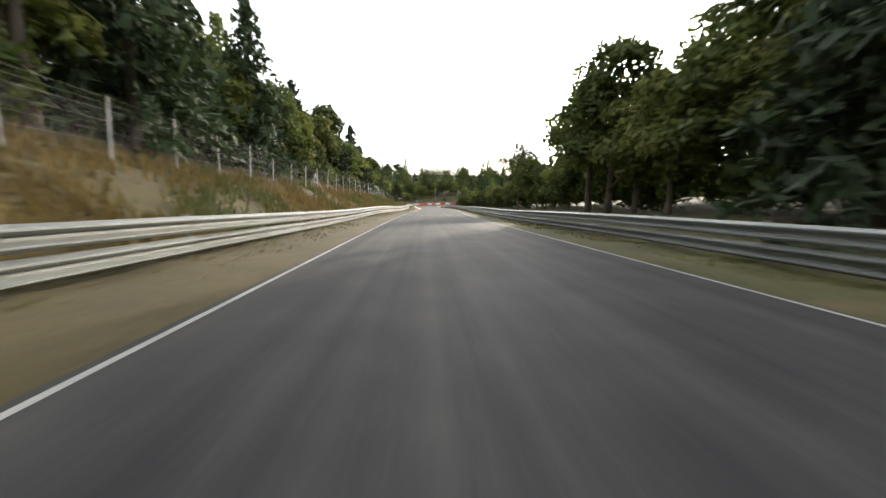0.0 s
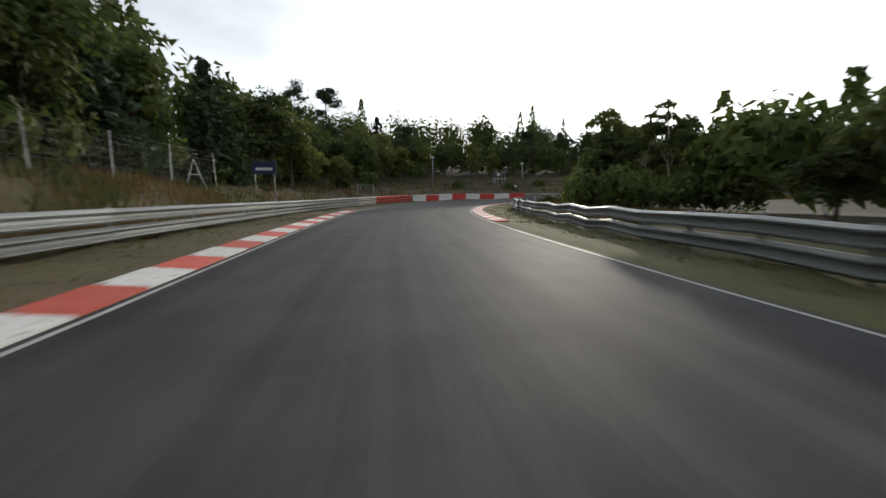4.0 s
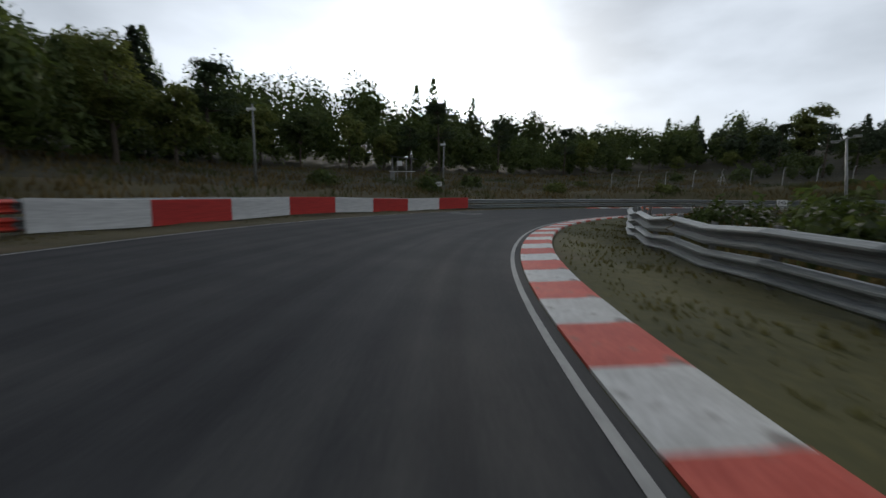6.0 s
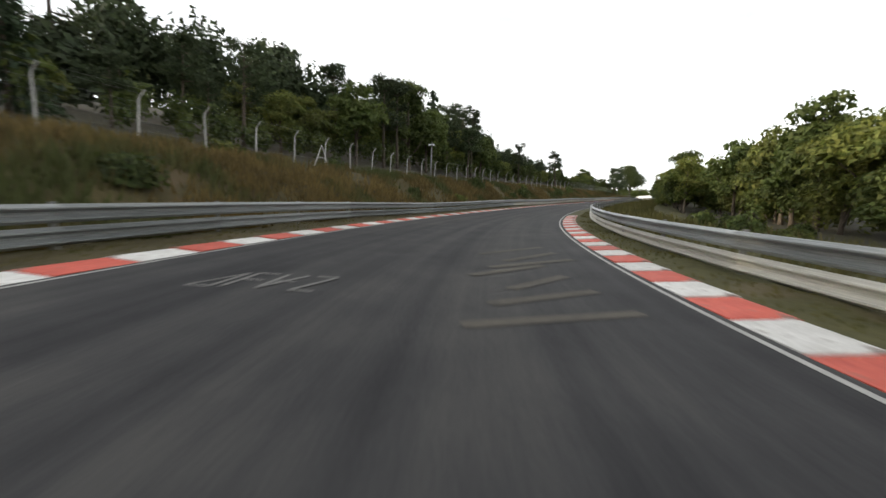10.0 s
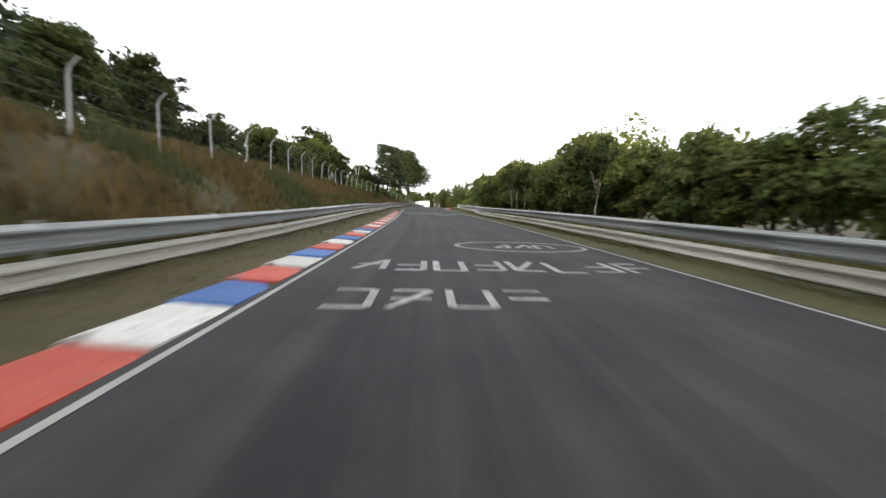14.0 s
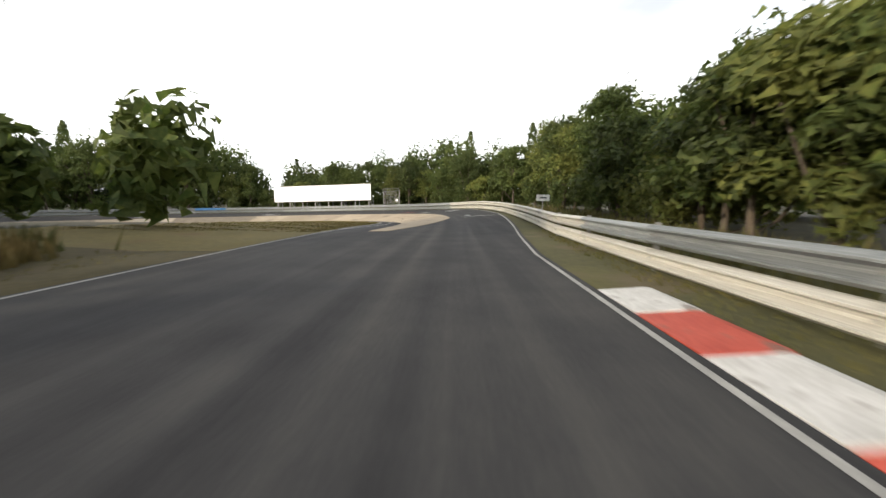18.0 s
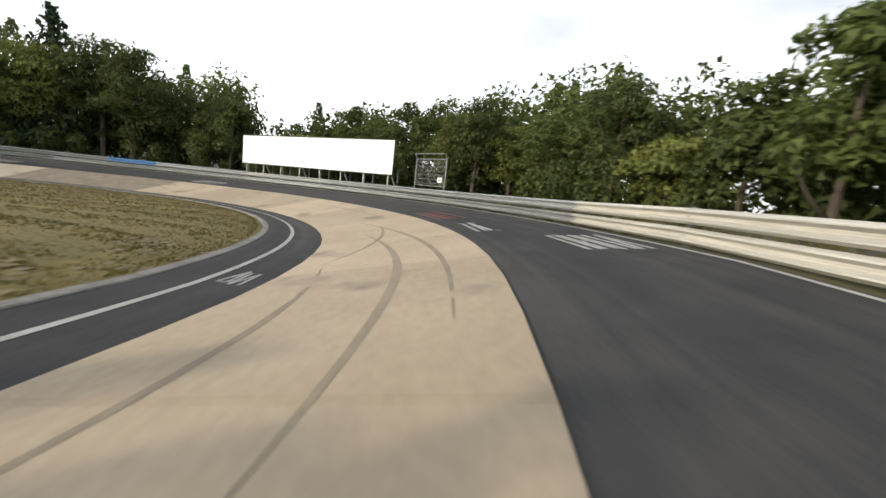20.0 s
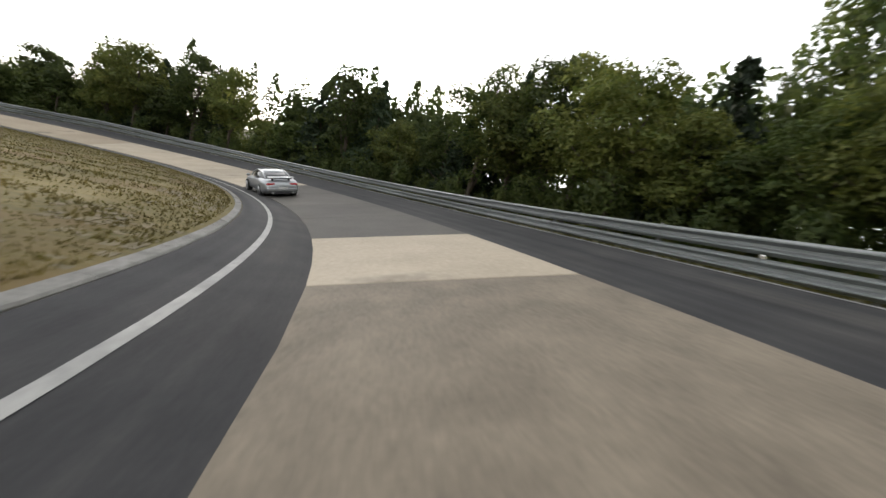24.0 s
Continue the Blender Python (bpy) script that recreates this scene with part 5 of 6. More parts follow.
def flower_heads():
    rng = np.random.default_rng(12)
    n = 420
    s, l = rng.uniform(186, 204, n), rng.uniform(9.6, 13.0, n)
    h = np.interp(s, _S, _H)
    z = np.interp(s, _S, _Z) + land(s, l) + rng.uniform(0.5, 1.15, n)
    at = np.stack([np.interp(s, _S, _X) + l * np.cos(h), np.interp(s, _S, _Y) + l * np.sin(h), z], 1)
    v, f = leaf_quads(rng, at, np.tile([0, 0, 1.0], (n, 1)), 0.06)
    tagged(new("wild_flowers", mesh_of("wild_flowers", v, f, M_FLOWER)), "white wild flower heads among the bushes", "flowers", "", "stuff")


flower_heads()


# ---- wire fence on the bank ----
def straight_post_mesh():
    v, f = tube_data([(0, 0, -0.5), (0, 0, 1.3), (0.02, 0, 2.45)], [0.045, 0.042, 0.036], 6)
    return mesh_of("post", v, f, M_FENCEPOST)


def fence_post_mesh():
    v, f = tube_data([(0, 0, -0.5), (0, 0, 2.0), (0.08, 0, 2.18), (0.34, 0, 2.45)], [0.045, 0.042, 0.04, 0.034], 6)
    return mesh_of("post", v, f, M_FENCEPOST)


FENCE_POST, STRAIGHT_POST = fence_post_mesh(), straight_post_mesh()


def fence(name, label, s0, s1, gap, l_of, braces=(), post=None):
    """Posts with bent tops, wires between them, and now and then a braced post."""
    root = tagged(new(name), label, "fence", "fences on the bank", "structure")
    tops, n = [], int((s1 - s0) / gap)
    for i in range(n + 1):
        s = s0 + i * gap
        l = float(l_of(s))
        p = surf(s, l)
        z = float(np.interp(s, _S, _Z) + land(s, l))
        h = math.degrees(float(np.interp(s, _S, _H)))
        m = pose(p[0], p[1], z, _rng.uniform(-2, 2), _rng.uniform(-2, 2), h)
        piece("post", post or FENCE_POST, root, m)
        tops.append((m, p, z))
    for k, q in enumerate((0.3, 0.7, 1.1, 1.5, 1.9)):
        piece("wire", tube("wire", [m @ Vector((0.06, 0, q)) for m, p, z in tops], [0.003] * len(tops), M_WIRE, 3), root)
    for q in ((0.04, 2.15), (0.06, 2.38)) if post else ((0.18, 2.28), (0.33, 2.43)):
        piece("wire", tube("wire", [m @ Vector((q[0], 0, q[1])) for m, p, z in tops], [0.003] * len(tops), M_WIRE, 3), root)
    net = []
    for (a, _, _), (b, _, _) in zip(tops[:-1], tops[1:]):
        for j in range(14):
            k = (j + 0.5) / 14
            lo, hi = a @ Vector((0.05, 0, 0.1)), a @ Vector((0.05, 0, 1.95))
            lo2, hi2 = b @ Vector((0.05, 0, 0.1)), b @ Vector((0.05, 0, 1.95))
            p, q = lo.lerp(lo2, k), hi.lerp(hi2, k)
            d = (lo2 - lo).normalized() * 0.0025
            net.append(([p - d, p + d, q + d, q - d], [(0, 1, 2, 3)]))
    piece("wire_mesh", joined("wire_mesh", net, M_WIRE), root)
    for s in braces:
        l = float(l_of(s))
        m = on_road(s, l)
        m.translation.z = float(np.interp(s, _S, _Z) + land(s, l))
        for dx, dy in ((-0.8, 0), (0.8, 0), (0, 1.1), (0, -1.1)):
            piece("brace", tube("brace", [m @ Vector((dx, dy, -0.3)), m @ Vector((0, 0, 1.8))], [0.026, 0.026], M_FENCEPOST, 6), root)
        piece("brace", tube("brace", [m @ Vector((0, -0.55, 0.8)), m @ Vector((0, 0.55, 0.8))], [0.03, 0.03], M_FENCEPOST, 6), root)
    return root


fence("fence_1", "wire fence on slender straight posts below the wood", -8, 166, 4.0, lambda s: LEFT_RAIL(s) - 6.9, (43.3, 79, 162), STRAIGHT_POST)
fence("fence_2", "wire fence on pale bent-topped posts above the bank", 232, 345, 3.2, lambda s: LEFT_RAIL(s) - 10.4 + 2.5 * smooth01((s - 244) / 22) + 1.6 * smooth01((s - 315) / 25), (244.9, 279.6))
fence("fence_3", "wire fence on pale bent-topped posts above the bank", 348, 486, 4.0, lambda s: LEFT_RAIL(s) - 6.0 + 2.2 * smooth01((s - 445) / 20), (409.6,))


# ---- billboard, fence frame, signs, lamps ----
def ring_point(s, l, z):
    p = surf(s, l)
    return Vector((p[0], p[1], float(np.interp(s, _S, _Z)) + z))


def billboard():
    b, a = ring_point(543.3, 8.5, 0), ring_point(558.0, 9.3, 0)
    m, length = between(a, b)
    g = float(land(551, 9.6))
    root = thing("billboard", "long blank white billboard on dark steel legs", "billboard", m)
    low, high = 2.9, 5.6
    n = 6
    for i in range(n):
        w = length / n
        piece("panel", box("panel", w - 0.01, 0.05, high - low, M_BILLBOARD, (w * (i + 0.5), 0, (low + high) / 2), 0.006), root)
    for z in (low, high):
        piece("edge_trim", box("edge_trim", length + 0.1, 0.09, 0.06, M_BLACK, (length / 2, 0.0, z + (0.03 if z == high else -0.03)), 0.01), root)
    for x in (-0.03, length + 0.03):
        piece("edge_trim", box("edge_trim", 0.06, 0.09, high - low, M_BLACK, (x, 0, (low + high) / 2), 0.01), root)
    for z in (low + 0.4, high - 0.5):
        piece("rail", box("rail", length, 0.08, 0.12, M_BLACK, (length / 2, 0.09, z), 0.01), root)
    for i in range(8):
        x = 0.5 + (length - 1.0) * i / 7
        piece("leg", box("leg", 0.12, 0.12, high - 0.3 - g + 0.4, M_POST, (x, 0.2, (high - 0.3 + g - 0.4) / 2), 0.01), root)
        piece("leg", box("leg", 0.1, 0.1, low + 0.5 - g + 0.4, M_POST, (x + 0.45, 0.9, (low + 0.5 + g - 0.4) / 2), 0.01), root)
        v, f = tube_data([(x + 0.05, 0.25, low + 0.3), (x + 0.9 * (1 if i % 2 else -0.4), 0.85, g - 0.2)], [0.045, 0.045], 6)
        piece("brace", mesh_of("brace", v, f, M_POST), root)


billboard()


def fence_frame():
    b, a = ring_point(539.0, 8.8, 0), ring_point(541.5, 8.8, 0)
    m, length = between(a, b)
    g = float(land(540, 8.6))
    root = thing("fence_frame", "steel wire fence panel with bent-topped posts", "fence", m)
    for x in (0, length):
        v, f = tube_data([(x, 0, g - 0.3), (x, 0, 4.25), (x, -0.22, 4.6)], [0.036, 0.036, 0.03], 7)
        piece("post", mesh_of("post", v, f, M_POST), root)
    for y, z, r in ((0, 4.25, 0.028), (-0.22, 4.6, 0.025), (0, 2.3, 0.022)):
        v, f = tube_data([(0, y, z), (length, y, z)], [r, r], 6)
        piece("crossbar", mesh_of("crossbar", v, f, M_POST), root)
    for i in range(6):
        v, f = tube_data([(0, 0, 2.5 + i * 0.3), (length / 2, 0, 2.47 + i * 0.3), (length, 0, 2.5 + i * 0.3)], [0.01] * 3, 4)
        piece("wire", mesh_of("wire", v, f, M_WIRE), root)
    net = []
    for i in range(34):
        x = length * (i + 0.5) / 34
        net.append(([(x - 0.004, 0, 2.3), (x + 0.004, 0, 2.3), (x + 0.004, 0, 4.25), (x - 0.004, 0, 4.25)], [(0, 1, 2, 3)]))
    piece("wire_mesh", joined("wire_mesh", net, M_WIRE), root)
    sign = thing("small_sign", "small white sign wired to the fence panel", "sign", m @ Matrix.Translation((length - 0.5, -0.06, 2.75)))
    piece("plate", box("plate", 0.5, 0.02, 0.36, M_SIGN, (0, 0, 0), 0.01), sign)
    piece("mark", box("mark", 0.2, 0.01, 0.08, M_BLACK, (0, -0.014, 0), 0.002), sign)


fence_frame()


def text_mesh(name, words, size, mat, thick=0.0):
    c = bpy.data.curves.new(name, "FONT")
    c.body, c.size, c.align_x, c.align_y, c.extrude = words, size, "CENTER", "CENTER", thick
    ob = bpy.data.objects.new(name, c)
    me = bpy.data.meshes.new_from_object(ob)
    me.name = name
    me.materials.clear()
    me.materials.append(mat)
    bpy.data.objects.remove(ob)
    bpy.data.curves.remove(c)
    return me


def ground_pose(s, l, turn=0.0):
    m = on_road(s, l, 0, turn)
    m.translation.z = float(np.interp(s, _S, _Z) + land(s, l))
    return m


def marker_sign():
    root = thing("distance_sign", "white board with black number 140 beside the rail", "sign", ground_pose(225.3, 9.5, 14))
    piece("post", tube("post", [(0, 0.05, -0.4), (0, 0.05, 1.18)], [0.035, 0.035], M_POST, 8), root)
    plate = piece("plate", box("plate", 0.6, 0.03, 0.44, M_SIGN, (0, 0, 0.98), 0.012), root)
    me = text_mesh("number", "140", 0.32, M_BLACK, 0.003)
    piece("number", me, plate, pose(0, -0.02, 0.98, 90, 0, 0))


marker_sign()


def small_sign(s, l, z, w, h, label, turn=0.0):
    root = thing("small_sign", label, "sign", ground_pose(s, l, turn))
    piece("post", tube("post", [(0, 0.04, -0.4), (0, 0.04, z)], [0.03, 0.03], M_POST, 8), root)
    piece("plate", box("plate", w, 0.025, h, M_SIGN, (0, 0, z), 0.01), root)
    piece("mark", box("mark", w * 0.55, 0.01, h * 0.22, M_BLACK, (0, -0.016, z), 0.002), root)


small_sign(210.7, -14, 0.9, 0.7, 0.45, "small white sign in the grass of the bank", 40)
small_sign(506, 7.9, 1.35, 0.9, 0.42, "small white sign behind the guardrail", 5)


def lamp_mast():
    root = thing("lamp_mast", "grey steel mast with two floodlights on a crossbar", "lamp post", ground_pose(228.5, 12.0, 20))
    piece("pole", tube("pole", [(0, 0, -0.4), (-0.3, 0, 2.6), (-0.62, 0, 5.3)], [0.1, 0.085, 0.06], M_POST, 10), root)
    piece("crossbar", tube("crossbar", [(-1.35, 0, 5.1), (0.1, 0, 5.5)], [0.05, 0.05], M_POST, 8), root)
    for x in (-1.15, -0.1):
        lamp = piece("floodlight", box("floodlight", 0.42, 0.26, 0.14, M_POST, (x, -0.05, 5.47 + x * 0.27), 0.03), root)
        piece("lens", box("lens", 0.34, 0.2, 0.02, M_SIGN, (x, -0.05, 5.39 + x * 0.27), 0.005), lamp)


lamp_mast()


def plain_mast(s, l, tall, label):
    root = thing("mast", label, "mast", ground_pose(s, l))
    piece("pole", tube("pole", [(0, 0, -0.4), (0, 0, tall * 0.5), (0, 0, tall)], [0.11, 0.09, 0.06], M_POST, 8), root)
    for k, x in enumerate((-0.25, 0.25)):
        v, f = tube_data([(x * 0.3, 0, tall - 0.35), (x * 1.6, -0.2, tall - 0.45)], [0.05, 0.16], 8)
        piece("loudspeaker", mesh_of("loudspeaker", v, f, M_SIGN), root)


plain_mast(214.3, -20, 5.4, "grey mast with two loudspeakers on the bank")
plain_mast(199.9, -20, 6.2, "grey mast with two loudspeakers on the bank")
plain_mast(300, -15.5, 4.8, "thin grey mast behind the wire fence")


def marshal_post():
    root = thing("marshal_post", "small timber lookout with a white board on the bank", "lookout", ground_pose(212.5, -25, 30))
    for x in (-1.0, 1.0):
        for y in (-0.7, 0.7):
            piece("post", box("post", 0.1, 0.1, 3.2, M_POST, (x, y, 1.3), 0.01), root)
    piece("roof", box("roof", 3.0, 1.9, 0.08, M_BLACK, (0, 0, 2.9), 0.02, Matrix.Rotation(0.1, 4, "Y")), root)
    piece("rail", box("rail", 3.6, 0.06, 0.08, M_SIGN, (0.4, -0.75, 1.1), 0.01), root)
    piece("board", box("board", 0.7, 0.04, 0.6, M_SIGN, (0.1, -0.78, 2.1), 0.01), root)
    piece("cabinet", box("cabinet", 0.45, 0.4, 1.2, M_POST, (-0.8, -0.95, 0.5), 0.02), root)


marshal_post()


def advert_board():
    root = thing("advert_board", "dark blue advertising board on posts in the grass", "board", ground_pose(166.2, -12.2, 6))
    for x in (-0.75, 0.75):
        piece("post", box("post", 0.08, 0.08, 3.2, M_POST, (x, 0.06, 1.2), 0.01), root)
    piece("panel", box("panel", 1.9, 0.04, 1.0, M_NAVY, (0, 0, 2.3), 0.01), root)
    piece("mark", box("mark", 1.3, 0.01, 0.22, M_SIGN, (0, -0.024, 2.2), 0.002), root)


advert_board()


def gate():
    m = ground_pose(181.3, -11.2, 62)
    root = thing("metal_gate", "grey tubular steel gate behind the guardrail", "gate", m)
    for x in (-1.15, 1.15):
        piece("post", tube("post", [(x, 0, -0.3), (x, 0, 1.75)], [0.05, 0.05], M_POST, 8), root)
    for z in (0.35, 1.55):
        piece("crossbar", tube("crossbar", [(-1.15, 0, z), (1.15, 0, z)], [0.03, 0.03], M_POST, 6), root)
    for i in range(9):
        x = -1.0 + i * 0.25
        piece("bar", tube("bar", [(x, 0, 0.35), (x, 0, 1.55)], [0.015, 0.015], M_POST, 5), root)


gate()


# ---- paint on the asphalt ----
def on_asphalt(name, marks, mat, label, lift=0.009):
    """Sprayed marks, each a part of its own: lists of four-cornered pieces with (s, l) corners."""
    root = thing(name, label, "graffiti", None, "graffiti on the asphalt")
    for quads in marks:
        v, f = [], []
        lift += 0.0004
        for q in quads:
            o = len(v)
            for s, l in q:
                p = surf(s, l)
                v.append((p[0], p[1], p[2] + lift))
            f.append(tuple(range(o, o + len(q))))
        piece("stroke", mesh_of("stroke", v, f, mat), root)
    return root


def stroke(s0, l0, s1, l1, w):
    ds, dl = s1 - s0, l1 - l0
    k = w / 2 / (math.hypot(ds, dl) + 1e-6)
    a, b = dl * k, -ds * k
    n = max(1, int(abs(dl) / 0.8))
    out = []
    for i in range(n):
        p, q = i / n, (i + 1) / n
        x0, y0, x1, y1 = s0 + ds * p, l0 + dl * p, s0 + ds * q, l0 + dl * q
        out.append([(x0 - a, y0 - b), (x0 + a, y0 + b), (x1 + a, y1 + b), (x1 - a, y1 - b)])
    return out


def scrawl(s, l0, l1, tall, letters, w=0.1, mat=None, seed=0, label="faded white sprayed lettering, unreadable bars"):
    """A row of unreadable letters: plain bars, across the road from l0 to l1."""
    rng, quads = random.Random(seed), []
    cell = (l1 - l0) / letters
    for i in range(letters):
        a, b = l0 + cell * (i + 0.12), l0 + cell * (i + 0.8)
        j = rng.uniform(-0.12, 0.12)
        picks = rng.sample(["L", "R", "T", "M", "B", "D"], rng.choice([2, 3, 3]))
        for p in picks:
            e = {"L": (s + j, a, s + tall + j, a), "R": (s + j, b, s + tall + j, b), "T": (s + tall + j, a, s + tall + j, b), "M": (s + tall / 2 + j, a, s + tall / 2 + j, b),
                 "B": (s + j, a, s + j, b), "D": (s + j, a, s + tall + j, b)}[p]
            quads.append(stroke(*e, w))
    return on_asphalt("road_graffiti", quads, mat or M_GRAFFITI, label)


def loop(s, l, rs, rl, w, mat, label, n=20):
    pts = [(s + rs * math.sin(2 * math.pi * i / n), l + rl * math.cos(2 * math.pi * i / n)) for i in range(n)]
    quads = []
    for i in range(n):
        quads += stroke(*pts[i], *pts[(i + 1) % n], w)
    return on_asphalt("road_graffiti", [quads], mat, label)


scrawl(42.2, -3.2, 3.0, 0.8, 7, 0.22, M_GRAFFITI_FAINT, 1)
scrawl(44.4, -1.0, 3.2, 1.0, 4, 0.3, M_GRAFFITI_FAINT, 2)
loop(44.8, -2.5, 0.8, 0.7, 0.24, M_GRAFFITI_RED, "faded red sprayed ring on the asphalt")
scrawl(202.8, -4.0, -1.4, 1.2, 6, 0.09, None, 3)
scrawl(236, -3.5, -0.5, 0.9, 6, 0.06, M_GRAFFITI_FAINT, 4)
scrawl(257.5, -2.5, -0.6, 0.9, 4, 0.07, M_GRAFFITI_FAINT, 14)
scrawl(321.4, -2.2, 2.8, 0.9, 9, 0.11, None, 5)
scrawl(318.9, -3.3, -1.2, 0.9, 5, 0.12, None, 6)
scrawl(318.2, 1.4, 3.1, 1.0, 4, 0.12, None, 7)
scrawl(334.6, -3.1, 3.4, 1.1, 8, 0.16, M_GRAFFITI_RED, 8, "faded red sprayed lettering, unreadable bars")
scrawl(337.0, -2.9, 3.1, 1.3, 5, 0.18, M_GRAFFITI_RED, 9, "faded red sprayed lettering, unreadable bars")
scrawl(341.2, -2.6, 3.0, 1.2, 10, 0.11, None, 10)
for _l, _w, _t in ((-3.05, 0.75, 0.75), (-1.85, 0.55, 0.5), (-0.1, 0.95, 0.85), (1.3, 0.5, 0.5), (2.3, 0.55, 0.55)):
    loop(349.6, _l, _t, _w, 0.1, M_GRAFFITI, "white sprayed outline round unreadable letters", 22)
    scrawl(349.3, _l - _w * 0.7, _l + _w * 0.7, 0.55, 3, 0.08, None, int(_l * 10) + 90)
scrawl(351.2, 1.5, 2.8, 0.5, 4, 0.09, M_GRAFFITI_FAINT, 61)
scrawl(366.6, -2.9, 3.2, 1.1, 8, 0.13, None, 11)
scrawl(364.0, -2.8, 0.3, 0.9, 4, 0.11, None, 12)
loop(370.8, 1.3, 1.2, 1.9, 0.14, M_GRAFFITI, "large white sprayed oval on the asphalt", 28)
scrawl(370.4, 0.4, 2.3, 0.8, 3, 0.12, None, 13)
scrawl(401.0, -3.2, 2.9, 1.0, 8, 0.12, None, 15)
scrawl(398.6, -3.1, 3.4, 1.0, 9, 0.13, None, 16)
scrawl(396.6, -0.2, 2.0, 1.1, 2, 0.16, None, 17)
scrawl(404.5, -2.0, 1.6, 1.2, 4, 0.1, None, 18)
on_asphalt("road_graffiti", [stroke(430.8, -3.0, 432.4, -1.0, 0.12), stroke(432.4, -1.0, 437.6, -1.1, 0.12), stroke(437.6, -1.1, 441.6, -0.1, 0.12), stroke(433, -2.6, 436, -2.0, 0.1)], M_GRAFFITI, "long thin white sprayed curve on the asphalt")
scrawl(444.2, -2.4, 0.6, 1.3, 2, 0.2, M_GRAFFITI_FAINT, 62)
scrawl(446.8, -2.2, 0.7, 1.5, 2, 0.2, M_GRAFFITI_FAINT, 63)
scrawl(449.8, -1.6, 0.8, 1.4, 2, 0.18, M_GRAFFITI_FAINT, 64)
scrawl(461.9, -2.6, -1.6, 0.9, 2, 0.09, M_GRAFFITI_FAINT, 19)
loop(462.0, 2.8, 0.5, 0.4, 0.08, M_GRAFFITI_FAINT, "small faded white ring on the asphalt")
scrawl(523.4, 4.2, 5.6, 2.2, 4, 0.12, None, 20)
scrawl(527.2, 2.7, 3.6, 2.2, 3, 0.12, None, 21)
scrawl(531.0, 2.7, 4.0, 2.6, 3, 0.1, M_GRAFFITI_RED, 22, "faded red sprayed lettering, unreadable bars")
scrawl(555.2, 2.8, 4.0, 2.4, 4, 0.12, None, 23)
scrawl(522.2, -2.8, -2.3, 1.0, 2, 0.06, None, 24)
scrawl(572.5, 2.8, 4.0, 2.0, 3, 0.1, None, 25)


def road_words(words, s, l, tall, wide, seed):
    """Readable words sprayed on the road, laid on its surface."""
    me = text_mesh("road_words", words, 1.0, M_GRAFFITI)
    xs = [v.co.x for v in me.vertices]
    ys = [v.co.y for v in me.vertices]
    kx, ky = wide / (max(xs) - min(xs)), tall / (max(ys) - min(ys))
    for v in me.vertices:
        p = surf(s + (v.co.y - min(ys)) * ky, l + v.co.x * kx)
        v.co = (p[0], p[1], p[2] + 0.01)
    return tagged(new("road_words", me), "white sprayed words " + words.lower() + " on the asphalt", "graffiti", "graffiti on the asphalt")


road_words("WEICHEIER", 510.3, 4.25, 0.75, 2.6, 1)
road_words("FÜR", 511.3, 4.3, 0.55, 0.95, 2)
on_asphalt("road_arrow", [[[(512.2, 3.5), (512.2, 3.8), (513.0, 3.8), (513.0, 3.5)]], [[(513.0, 3.25), (513.0, 4.05), (513.9, 3.65)]]], M_GRAFFITI, "white sprayed arrow pointing ahead on the asphalt")


on_asphalt("dust_streaks", [stroke(256.5 + i * 0.9, 1.3 + 0.3 * (i % 3), 257.4 + i * 1.1, 3.4 - 0.25 * (i % 4), 0.22) for i in range(7)], M_DUST, "pale dusty streaks swept across the asphalt")


def tyre_marks():
    """Rubber left on the concrete: long narrow bands that drift across the slabs."""
    root = thing("tyre_marks", "faint dark curved tyre marks on the pale concrete", "tyre marks")
    for k, (s0, l0, l1, run, wide) in enumerate(((515.5, -0.9, -1.3, 8, 0.06), (517.0, 0.5, -0.6, 12, 0.08), (519.5, 1.3, -0.2, 13, 0.07), (524.0, -1.4, 0.2, 7, 0.06), (533, 0.9, 0.3, 10, 0.05), (556.2, -0.8, -0.2, 3.4, 0.06), (556.6, 0.4, 1.0, 2.8, 0.06))):
        n, v = 14, []
        for i in range(n + 1):
            q = i / n
            w = wide * math.sin(math.pi * (0.06 + 0.88 * q))
            x = l0 + (l1 - l0) * q + 0.3 * math.sin(math.pi * q)
            for side in (-1, 1):
                p = surf(s0 + run * q, x + side * w)
                v.append((p[0], p[1], p[2] + 0.026 + 0.0006 * k))
        piece("tyre_mark", mesh_of("tyre_mark", v, [(2 * i, 2 * i + 1, 2 * i + 3, 2 * i + 2) for i in range(n)], M_RUBBER), root)


tyre_marks()


# ---- the silver sports car ahead ----
def loft(name, stations, mat, smooth=True):
    """A closed skin over cross sections (each a list of points of equal number)."""
    v, f, n = [], [], len(stations[0])
    for i, st in enumerate(stations):
        v += st
        if i:
            o = (i - 1) * n
            f += [(o + j, o + (j + 1) % n, o + n + (j + 1) % n, o + n + j) for j in range(n)]
    f += [tuple(range(n - 1, -1, -1)), tuple(len(v) - n + j for j in range(n))]
    return mesh_of(name, v, f, mat, smooth)


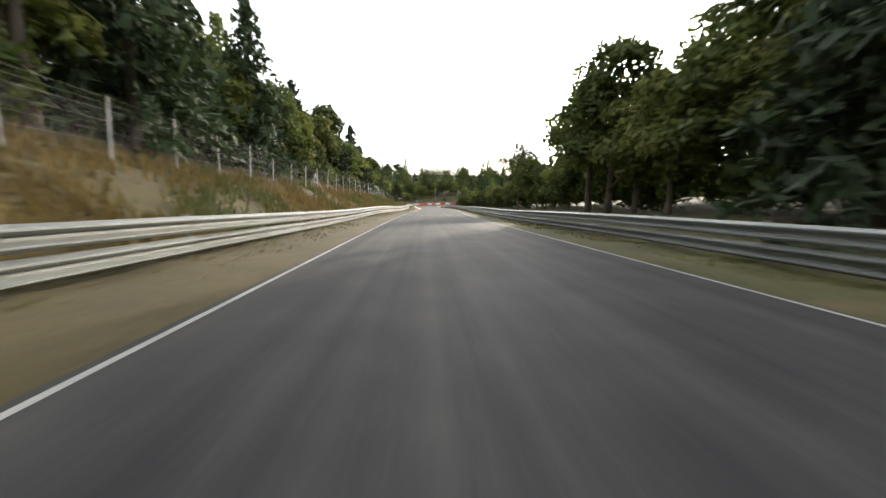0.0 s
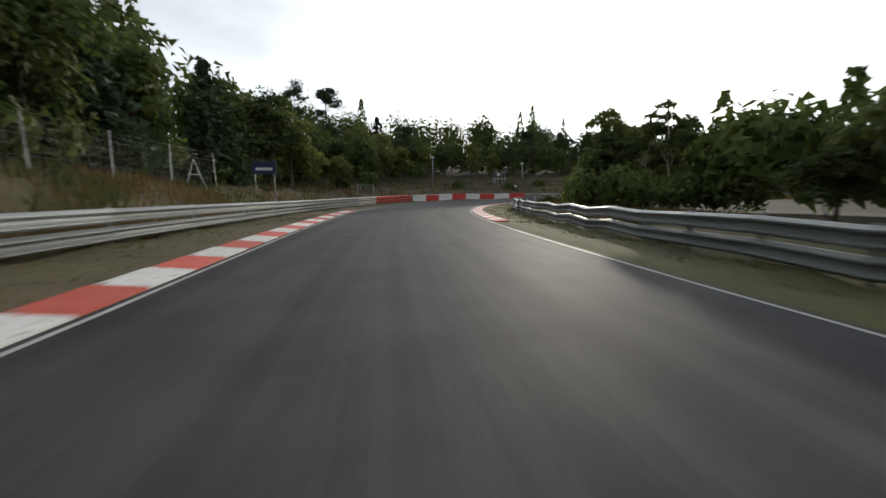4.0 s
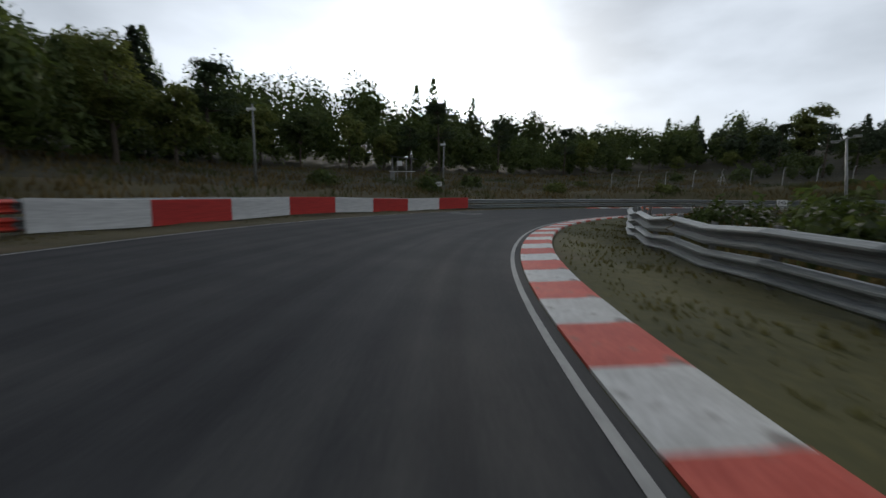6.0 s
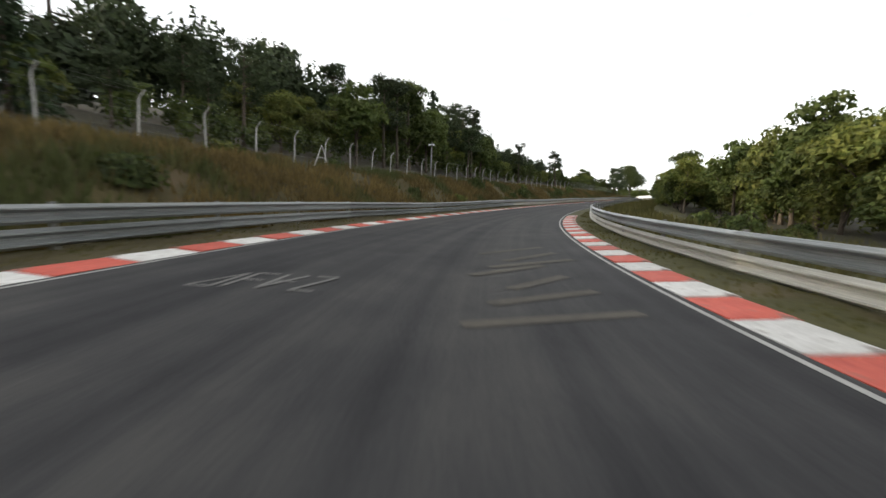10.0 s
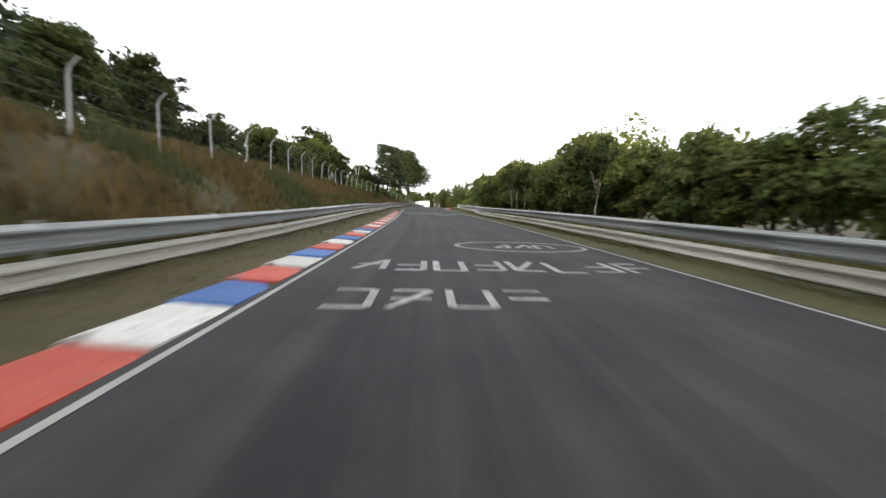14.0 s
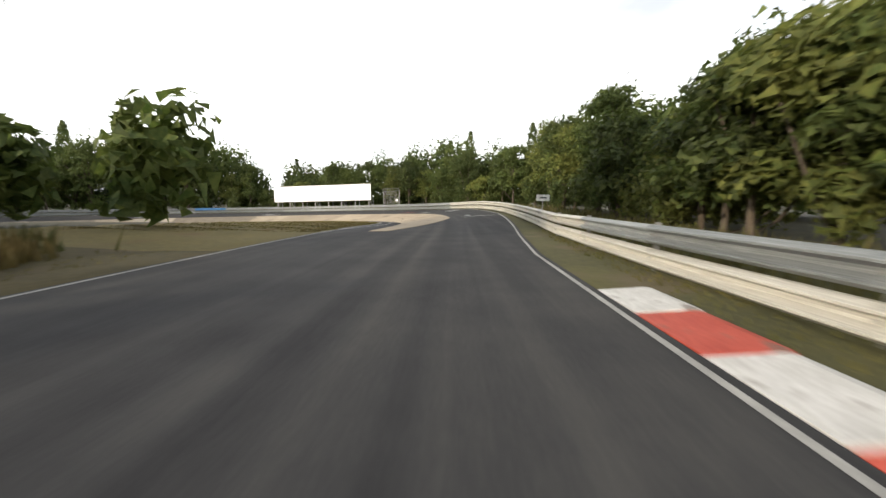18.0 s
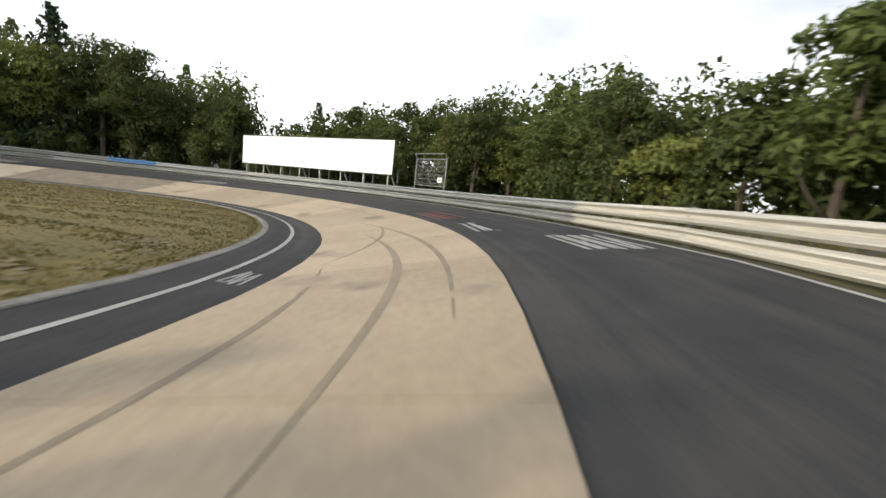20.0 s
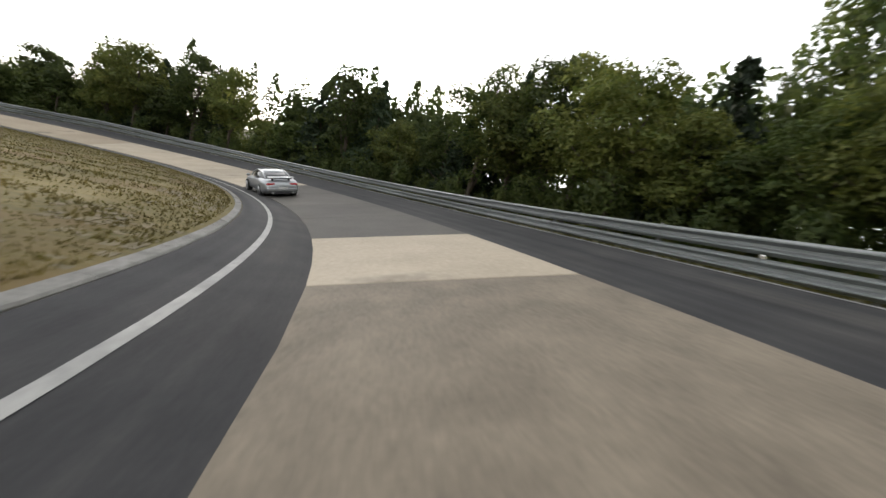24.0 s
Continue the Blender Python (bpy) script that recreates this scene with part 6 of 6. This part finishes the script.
def sports_car(m):
    root = thing("sports_car", "silver two-door sports car with rear wing on the concrete", "car", m)
    body = []
    for y, low, belt, w in ((-2.18, 0.42, 0.68, 0.7), (-2.1, 0.3, 0.82, 0.82), (-1.8, 0.22, 0.93, 0.9), (-1.3, 0.2, 0.97, 0.92), (-0.6, 0.2, 0.93, 0.87), (0.3, 0.2, 0.9, 0.85), (1.0, 0.2, 0.86, 0.87), (1.5, 0.2, 0.8, 0.88), (1.95, 0.22, 0.68, 0.82), (2.2, 0.32, 0.52, 0.6)):
        half = [(0.0, low), (w * 0.85, low), (w, low + 0.12), (w * 1.0, (low + belt) / 2), (w * 0.97, belt - 0.12), (w * 0.86, belt - 0.02), (w * 0.4, belt + 0.03)]
        body.append([(x, y, z) for x, z in half] + [(0.0, y, belt + 0.035)] + [(-x, y, z) for x, z in reversed(half[1:])])
    shell = piece("body", loft("body", body, M_SILVER), root)
    cabin = []
    for y, base, top, w in ((-1.75, 0.9, 0.95, 0.6), (-1.2, 0.93, 1.13, 0.7), (-0.6, 0.92, 1.27, 0.72), (-0.1, 0.9, 1.3, 0.72), (0.4, 0.88, 1.2, 0.7), (0.95, 0.84, 0.9, 0.62)):
        half = [(w + 0.06, base - 0.05), (w + 0.03, base + (top - base) * 0.35), (w * 0.82, top - 0.04), (w * 0.6, top)]
        cabin.append([(x, y, z) for x, z in half] + [(-x, y, z) for x, z in reversed(half)])
    piece("cabin_glass", loft("cabin_glass", cabin, M_GLASS), root)
    roof = []
    for y, top, w in ((-0.85, 1.235, 0.5), (-0.5, 1.3, 0.56), (-0.1, 1.325, 0.58), (0.25, 1.26, 0.56)):
        roof.append([(w, y, top - 0.03), (w * 0.6, y, top), (-w * 0.6, y, top), (-w, y, top - 0.03), (-w, y, top - 0.06), (w, y, top - 0.06)])
    piece("roof", loft("roof", roof, M_SILVER), root)
    for sgn in (-1, 1):
        v, f = tube_data([(sgn * 0.64, -1.45, 1.0), (sgn * 0.58, -0.8, 1.22), (sgn * 0.6, -0.1, 1.3), (sgn * 0.66, 0.5, 1.14), (sgn * 0.68, 1.0, 0.9)], [0.045] * 5, 6)
        piece("roof_pillar", mesh_of("roof_pillar", v, f, M_SILVER, True), root)
        piece("tail_light", box("tail_light", 0.42, 0.08, 0.12, M_TAIL, (sgn * 0.56, -2.12, 0.74), 0.03), root)
        piece("mirror", box("mirror", 0.2, 0.1, 0.13, M_SILVER, (sgn * 0.98, 0.55, 0.96), 0.04), root)
        piece("exhaust_pipe", tube("exhaust_pipe", [(sgn * 0.5, -2.1, 0.3), (sgn * 0.5, -2.24, 0.3)], [0.06, 0.06], M_RIM, 10), root)
    wing = piece("rear_wing", box("rear_wing", 1.3, 0.32, 0.05, M_SILVER, (0, -1.92, 1.07), 0.02), root)
    for sgn in (-1, 1):
        piece("wing_strut", box("wing_strut", 0.06, 0.2, 0.18, M_BLACK, (sgn * 0.42, -1.88, 0.98), 0.01), wing)
    piece("engine_grille", box("engine_grille", 0.9, 0.3, 0.03, M_BLACK, (0, -1.62, 0.985), 0.01, Matrix.Rotation(0.0, 4, "X")), root)
    piece("rear_bumper", box("rear_bumper", 1.56, 0.14, 0.2, M_SILVER, (0, -2.14, 0.47), 0.05), root)
    piece("number_plate", box("number_plate", 0.5, 0.03, 0.11, M_SIGN, (0, -2.225, 0.55), 0.005), root)
    piece("diffuser", box("diffuser", 1.2, 0.16, 0.1, M_BLACK, (0, -2.1, 0.3), 0.02), root)
    ty = tube("tyre", [(-0.12, 0, 0), (-0.1, 0, 0), (0.1, 0, 0), (0.12, 0, 0)], [0.29, 0.325, 0.325, 0.29], M_TYRE, 20)
    rm = tube("rim", [(-0.125, 0, 0), (0.125, 0, 0)], [0.23, 0.23], M_RIM, 10)
    for sgn in (-1, 1):
        for y in (-1.25, 1.2):
            wheel = piece("wheel", ty, root, pose(sgn * 0.82, y, 0.325))
            piece("rim", rm, wheel, pose(sgn * 0.008, 0, 0))


_m = on_road(604.6, -1.4, 0.0)
sports_car(_m @ Matrix.Rotation(-math.atan(0.23), 4, "Y") @ Matrix.Translation((0, 0, 0.03)))
